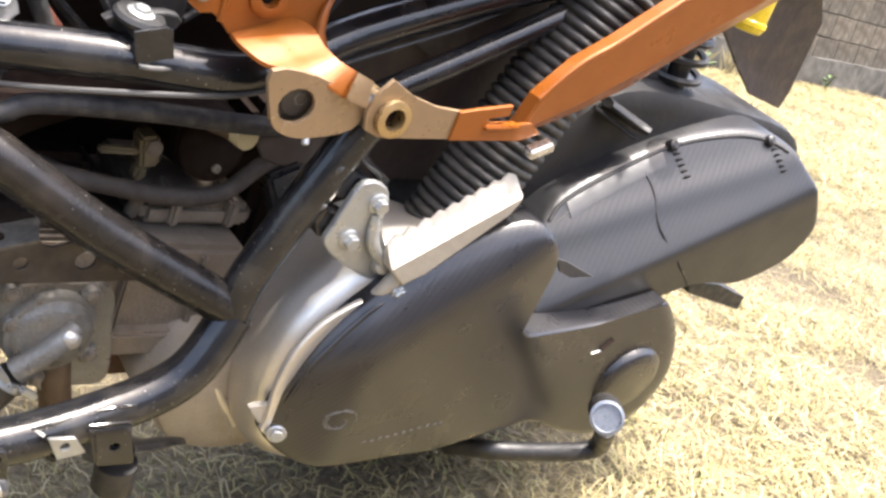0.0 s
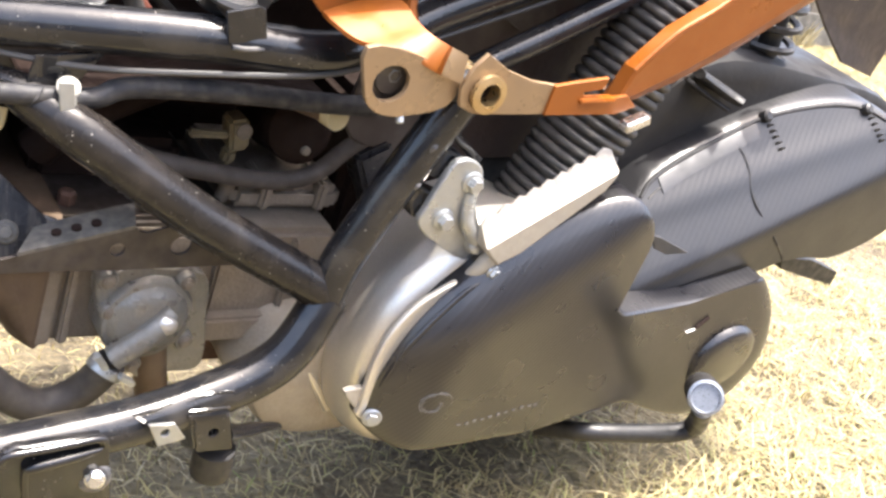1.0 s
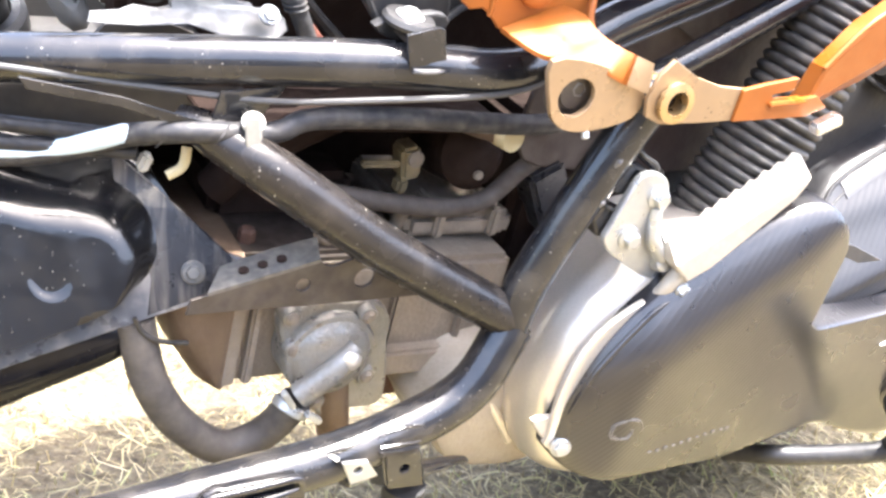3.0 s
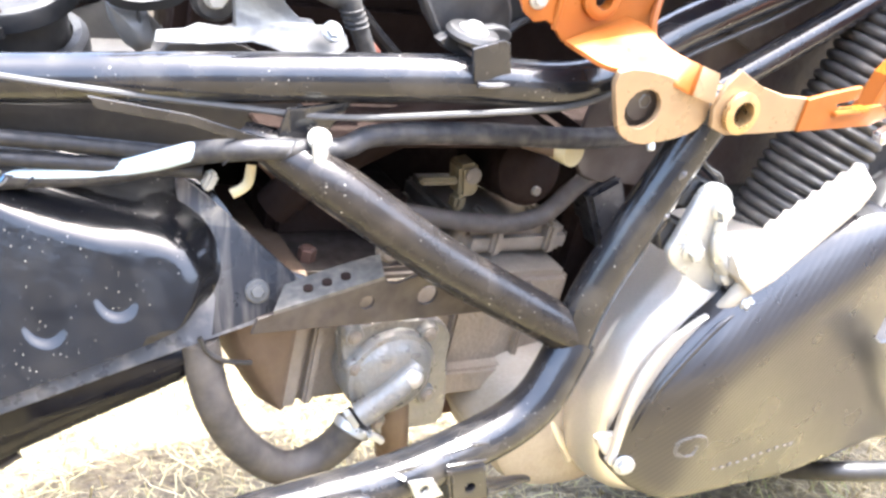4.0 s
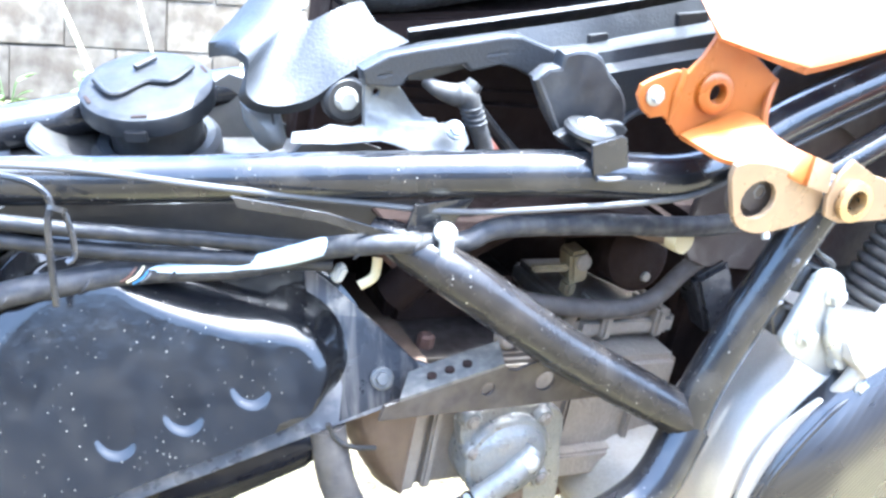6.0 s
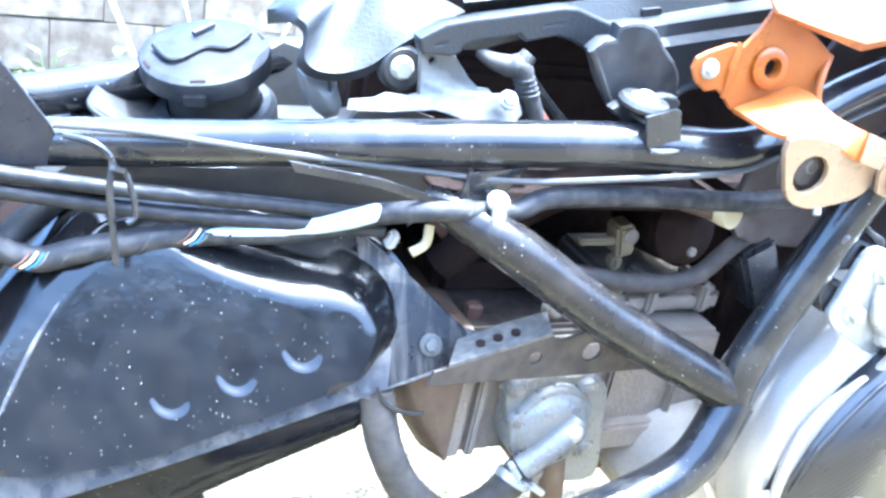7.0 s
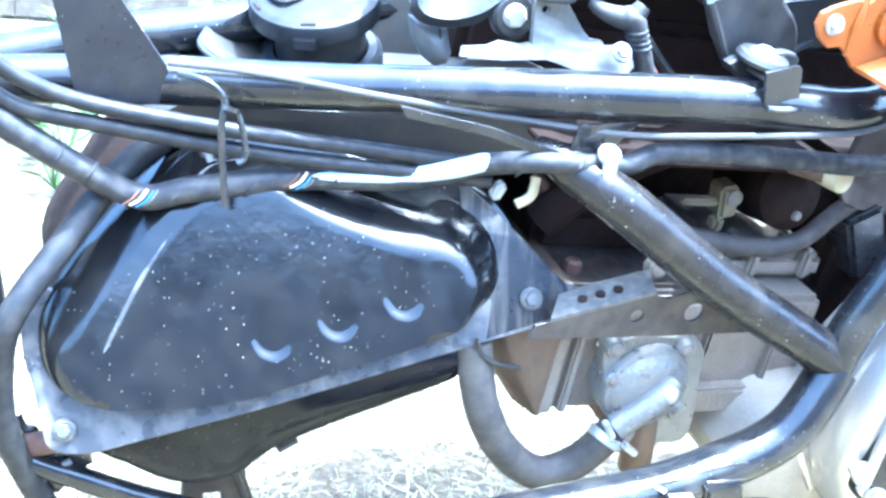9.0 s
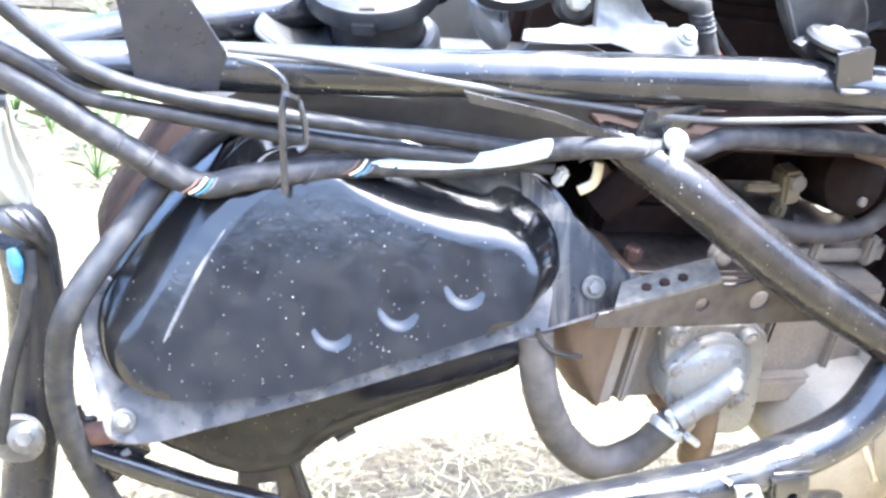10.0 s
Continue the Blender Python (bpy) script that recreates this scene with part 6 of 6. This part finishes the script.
for x, y in zip(rng.uniform(2.0, 9.5, 60000), rng.uniform(1.0, 4.6, 60000)):
    if noise.noise(Vector((x * 2.2, y * 2.2, 3.0))) < -0.3 and rng.random() < 0.7:
        continue
    a, h, w = rng.uniform(0, 6.283), rng.uniform(0.04, 0.12), rng.uniform(0.0012, 0.0026)
    dx, dy, o, lift = math.cos(a), math.sin(a), len(verts), rng.uniform(0.004, 0.02)
    verts += [(x - dy * w, y + dx * w, lift), (x + dy * w, y - dx * w, lift), (x + dx * h + dy * w * 0.4, y + dy * h - dx * w * 0.4, lift + h * 0.25), (x + dx * h - dy * w * 0.4, y + dy * h + dx * w * 0.4, lift + h * 0.25)]
    faces += [(o, o + 1, o + 2, o + 3)]
grass = mesh_object("grass", verts, faces, straw_material())
tagged(grass, "short dry straw-yellow grass blades", "grass", kind="stuff")

# for the added wall behind the camera, met only in reflections
M_UNSEEN_WALL = material("grey_unseen_wall", (0.30, 0.30, 0.31), 0.85, second=(0.22, 0.22, 0.22), scale=2.0, grain=70, bump=0.6)
M_WALL = material("weathered_plaster_wall", (0.075, 0.069, 0.06), 0.85, second=(0.034, 0.031, 0.026), dust=(0.135, 0.126, 0.112), dust_amount=0.85, scale=3.5, amount=0.95, grain=70, bump=1.0)


def worn_wall(length, height, thick, seed, cell=0.08):
    """A wall whose face is uneven, with worn courses and a rough top edge."""
    bm = bmesh.new()
    cols, rows = int(length / cell), int(height / cell)
    front = [[bm.verts.new((i * cell, 0.012 * noise.noise(Vector((i * cell * 3, k * cell * 3, seed))) + 0.02 * noise.noise(Vector((i * cell * 0.8, k * cell * 9, seed + 4))),
                            k * cell + (0.02 * noise.noise(Vector((i * cell * 2, 0, seed))) if k == rows else 0))) for k in range(rows + 1)] for i in range(cols + 1)]
    back = [bm.verts.new((c[-1].co.x, thick, c[-1].co.z)) for c in front]
    for i in range(cols):
        for k in range(rows):
            bm.faces.new((front[i][k], front[i + 1][k], front[i + 1][k + 1], front[i][k + 1]))
        bm.faces.new((front[i][-1], front[i + 1][-1], back[i + 1], back[i]))
    return bm


WALL = Matrix.Translation((0.0, 3.62, 0.0)) @ Matrix.Rotation(radians(6), 4, "Z")
wall = part("wall_north", worn_wall(20, 2.2, 0.2, 1.0), M_WALL, None)
wall.matrix_world = WALL @ Matrix.Translation((-6, 0, -0.05))
tagged(wall, "weathered grey-brown plastered garden wall", "wall", kind="structure")
plinth = part("plinth", worn_wall(11, 0.30, 0.12, 7.0, 0.06), M_WALL, None)
plinth.matrix_world = WALL @ Matrix.Translation((3.4, -0.10, -0.05))
tagged(plinth, "stained stone plinth along the garden wall", "plinth", kind="structure")

# a wall added out of view behind the camera, darkening what glossy parts reflect
south = part("wall_south", worn_wall(24, 1.5, 0.2, 3.0, 0.1), M_UNSEEN_WALL, None)
south.matrix_world = Matrix.Translation((12, -3.3, -0.05)) @ Matrix.Rotation(math.pi, 4, "Z")
tagged(south, "plain unseen wall added to darken reflections", "wall", kind="structure")

# blocks of the garden wall, proud of their joints
def block_material():
    m = material("beige_wall_block", (0.085, 0.067, 0.046), 0.9, second=(0.05, 0.039, 0.027), dust=(0.19, 0.17, 0.135), dust_amount=0.6, scale=5.0, amount=0.9, grain=90, bump=1.0)
    n, l = m.node_tree.nodes, m.node_tree.links
    bsdf = n["Principled BSDF"]
    old = bsdf.inputs["Base Color"].links[0].from_socket
    hue = n.new("ShaderNodeHueSaturation")
    r = n.new("ShaderNodeMapRange")
    r.inputs["To Min"].default_value, r.inputs["To Max"].default_value = 0.75, 1.15
    l.new(n.new("ShaderNodeObjectInfo").outputs["Random"], r.inputs["Value"])
    l.new(r.outputs[0], hue.inputs["Value"])
    l.new(old, hue.inputs["Color"])
    l.new(hue.outputs[0], bsdf.inputs["Base Color"])
    return m


M_BLOCK = block_material()
BLOCKS = []
for k in range(5):
    bm = block((0.0006, -0.008, 0.0006), (0.3994, 0.02, 0.2044), 0.005)
    for v in bm.verts:
        v.co += 0.007 * noise.noise_vector(v.co * 9 + Vector((k * 7.0, 0, 0)))
    me = bpy.data.meshes.new("block")
    bm.to_mesh(me)
    bm.free()
    me.materials.append(M_BLOCK)
    BLOCKS.append(me)
pick = random.Random(3)
for row in range(7):
    for col in range(34):
        b = new("block", BLOCKS[pick.randrange(5)])
        b.parent = wall
        b.location = (4.0 + 0.4 * col + (0.2 if row % 2 else 0.0), -0.006, 0.06 + 0.205 * row)

# plants before the wall
def leaf(at, size, turn):
    q = [(0, 0, 0), (0.35, 0.22, 0.06), (0.7, 0.18, 0.05), (1.0, 0.0, -0.05), (0.7, -0.18, 0.05), (0.35, -0.22, 0.06)]
    m = Matrix.Translation(at) @ Matrix.Rotation(turn, 4, "Z") @ Matrix.Rotation(-0.4, 4, "Y")
    bm = bmesh.new()
    vs = [bm.verts.new(m @ (Vector(p) * size)) for p in q]
    for i in range(1, 5):
        bm.faces.new((vs[0], vs[i], vs[i + 1]))
    return bm


def weed(x, y, count, size, seed):
    r = random.Random(seed)
    w = thing("weed", "small green broad-leaved weed on the dry ground", "weed", "weeds by the wall")
    for i in range(count):
        a = r.uniform(0, 6.28)
        base = Vector((x + 0.03 * math.cos(a), y + 0.03 * math.sin(a), r.uniform(0.02, 0.14)))
        part("stem", tube([(x, y, 0), base], 0.002, 6, 2), M_LEAF, w)
        part("leaf", leaf(base, size * r.uniform(0.7, 1.3), a), M_LEAF, w)


for i, (x, y) in enumerate(((0.75, 3.3), (0.95, 3.45), (0.35, 3.2), (0.1, 2.4), (-0.1, 2.1), (0.25, 2.7), (-0.12, 1.75), (0.05, 1.45), (-0.2, 1.35), (0.02, 1.25), (-0.05, 1.6), (0.12, 1.8), (0.02, 2.0), (0.2, 2.2), (0.5, 3.0), (0.6, 3.3), (0.15, 3.1), (6.5, 4.0), (7.6, 4.1), (8.6, 4.3))):
    weed(x, y, 9, 0.07, i)
for i, (foot, top) in enumerate((((0.62, 2.6, 0.0), (0.15, 2.9, 0.95)), ((0.80, 2.7, 0.0), (0.48, 2.9, 1.0)), ((0.95, 2.9, 0.0), (1.4, 3.1, 0.9)))):
    st = thing("dry_stalk", "long pale dry plant stalk leaning by the wall", "stalk", "dry stalks")
    mid = (Vector(foot) + Vector(top)) / 2 + Vector((0.03, 0, 0.02))
    part("stem", tube([foot, mid, top], [0.010, 0.008, 0.005] if i == 0 else [0.005, 0.004, 0.003], 8), M_STALK, st)

M_STRAW = material("pale_straw", (0.36, 0.31, 0.18), 0.6, second=(0.24, 0.20, 0.105), scale=20)
for k, (x, y) in enumerate(((4.3, 3.78), (4.7, 3.82), (5.2, 3.86), (5.7, 3.92), (6.3, 3.98), (3.9, 3.72), (6.9, 4.05))):
    r = random.Random(50 + k)
    tuft = thing("grass_tuft", "dry straw grass tuft at the foot of the wall", "grass tuft", "tufts by the wall")
    vs, fs = [], []
    for i in range(60):
        a, h, lean = r.uniform(0, 6.28), r.uniform(0.06, 0.24), r.uniform(0.1, 0.7)
        bx, by, w = x + r.uniform(-0.09, 0.09), y + r.uniform(-0.05, 0.05), 0.0016
        o = len(vs)
        vs += [(bx - w, by, 0), (bx + w, by, 0), (bx + w + math.cos(a) * h * lean * 0.4, by + math.sin(a) * h * lean * 0.4, h * 0.6), (bx + math.cos(a) * h * lean, by + math.sin(a) * h * lean, h)]
        fs += [(o, o + 1, o + 2), (o, o + 2, o + 3)]
    blades = mesh_object("blade_clump", vs, fs, M_STRAW)
    blades.parent = tuft
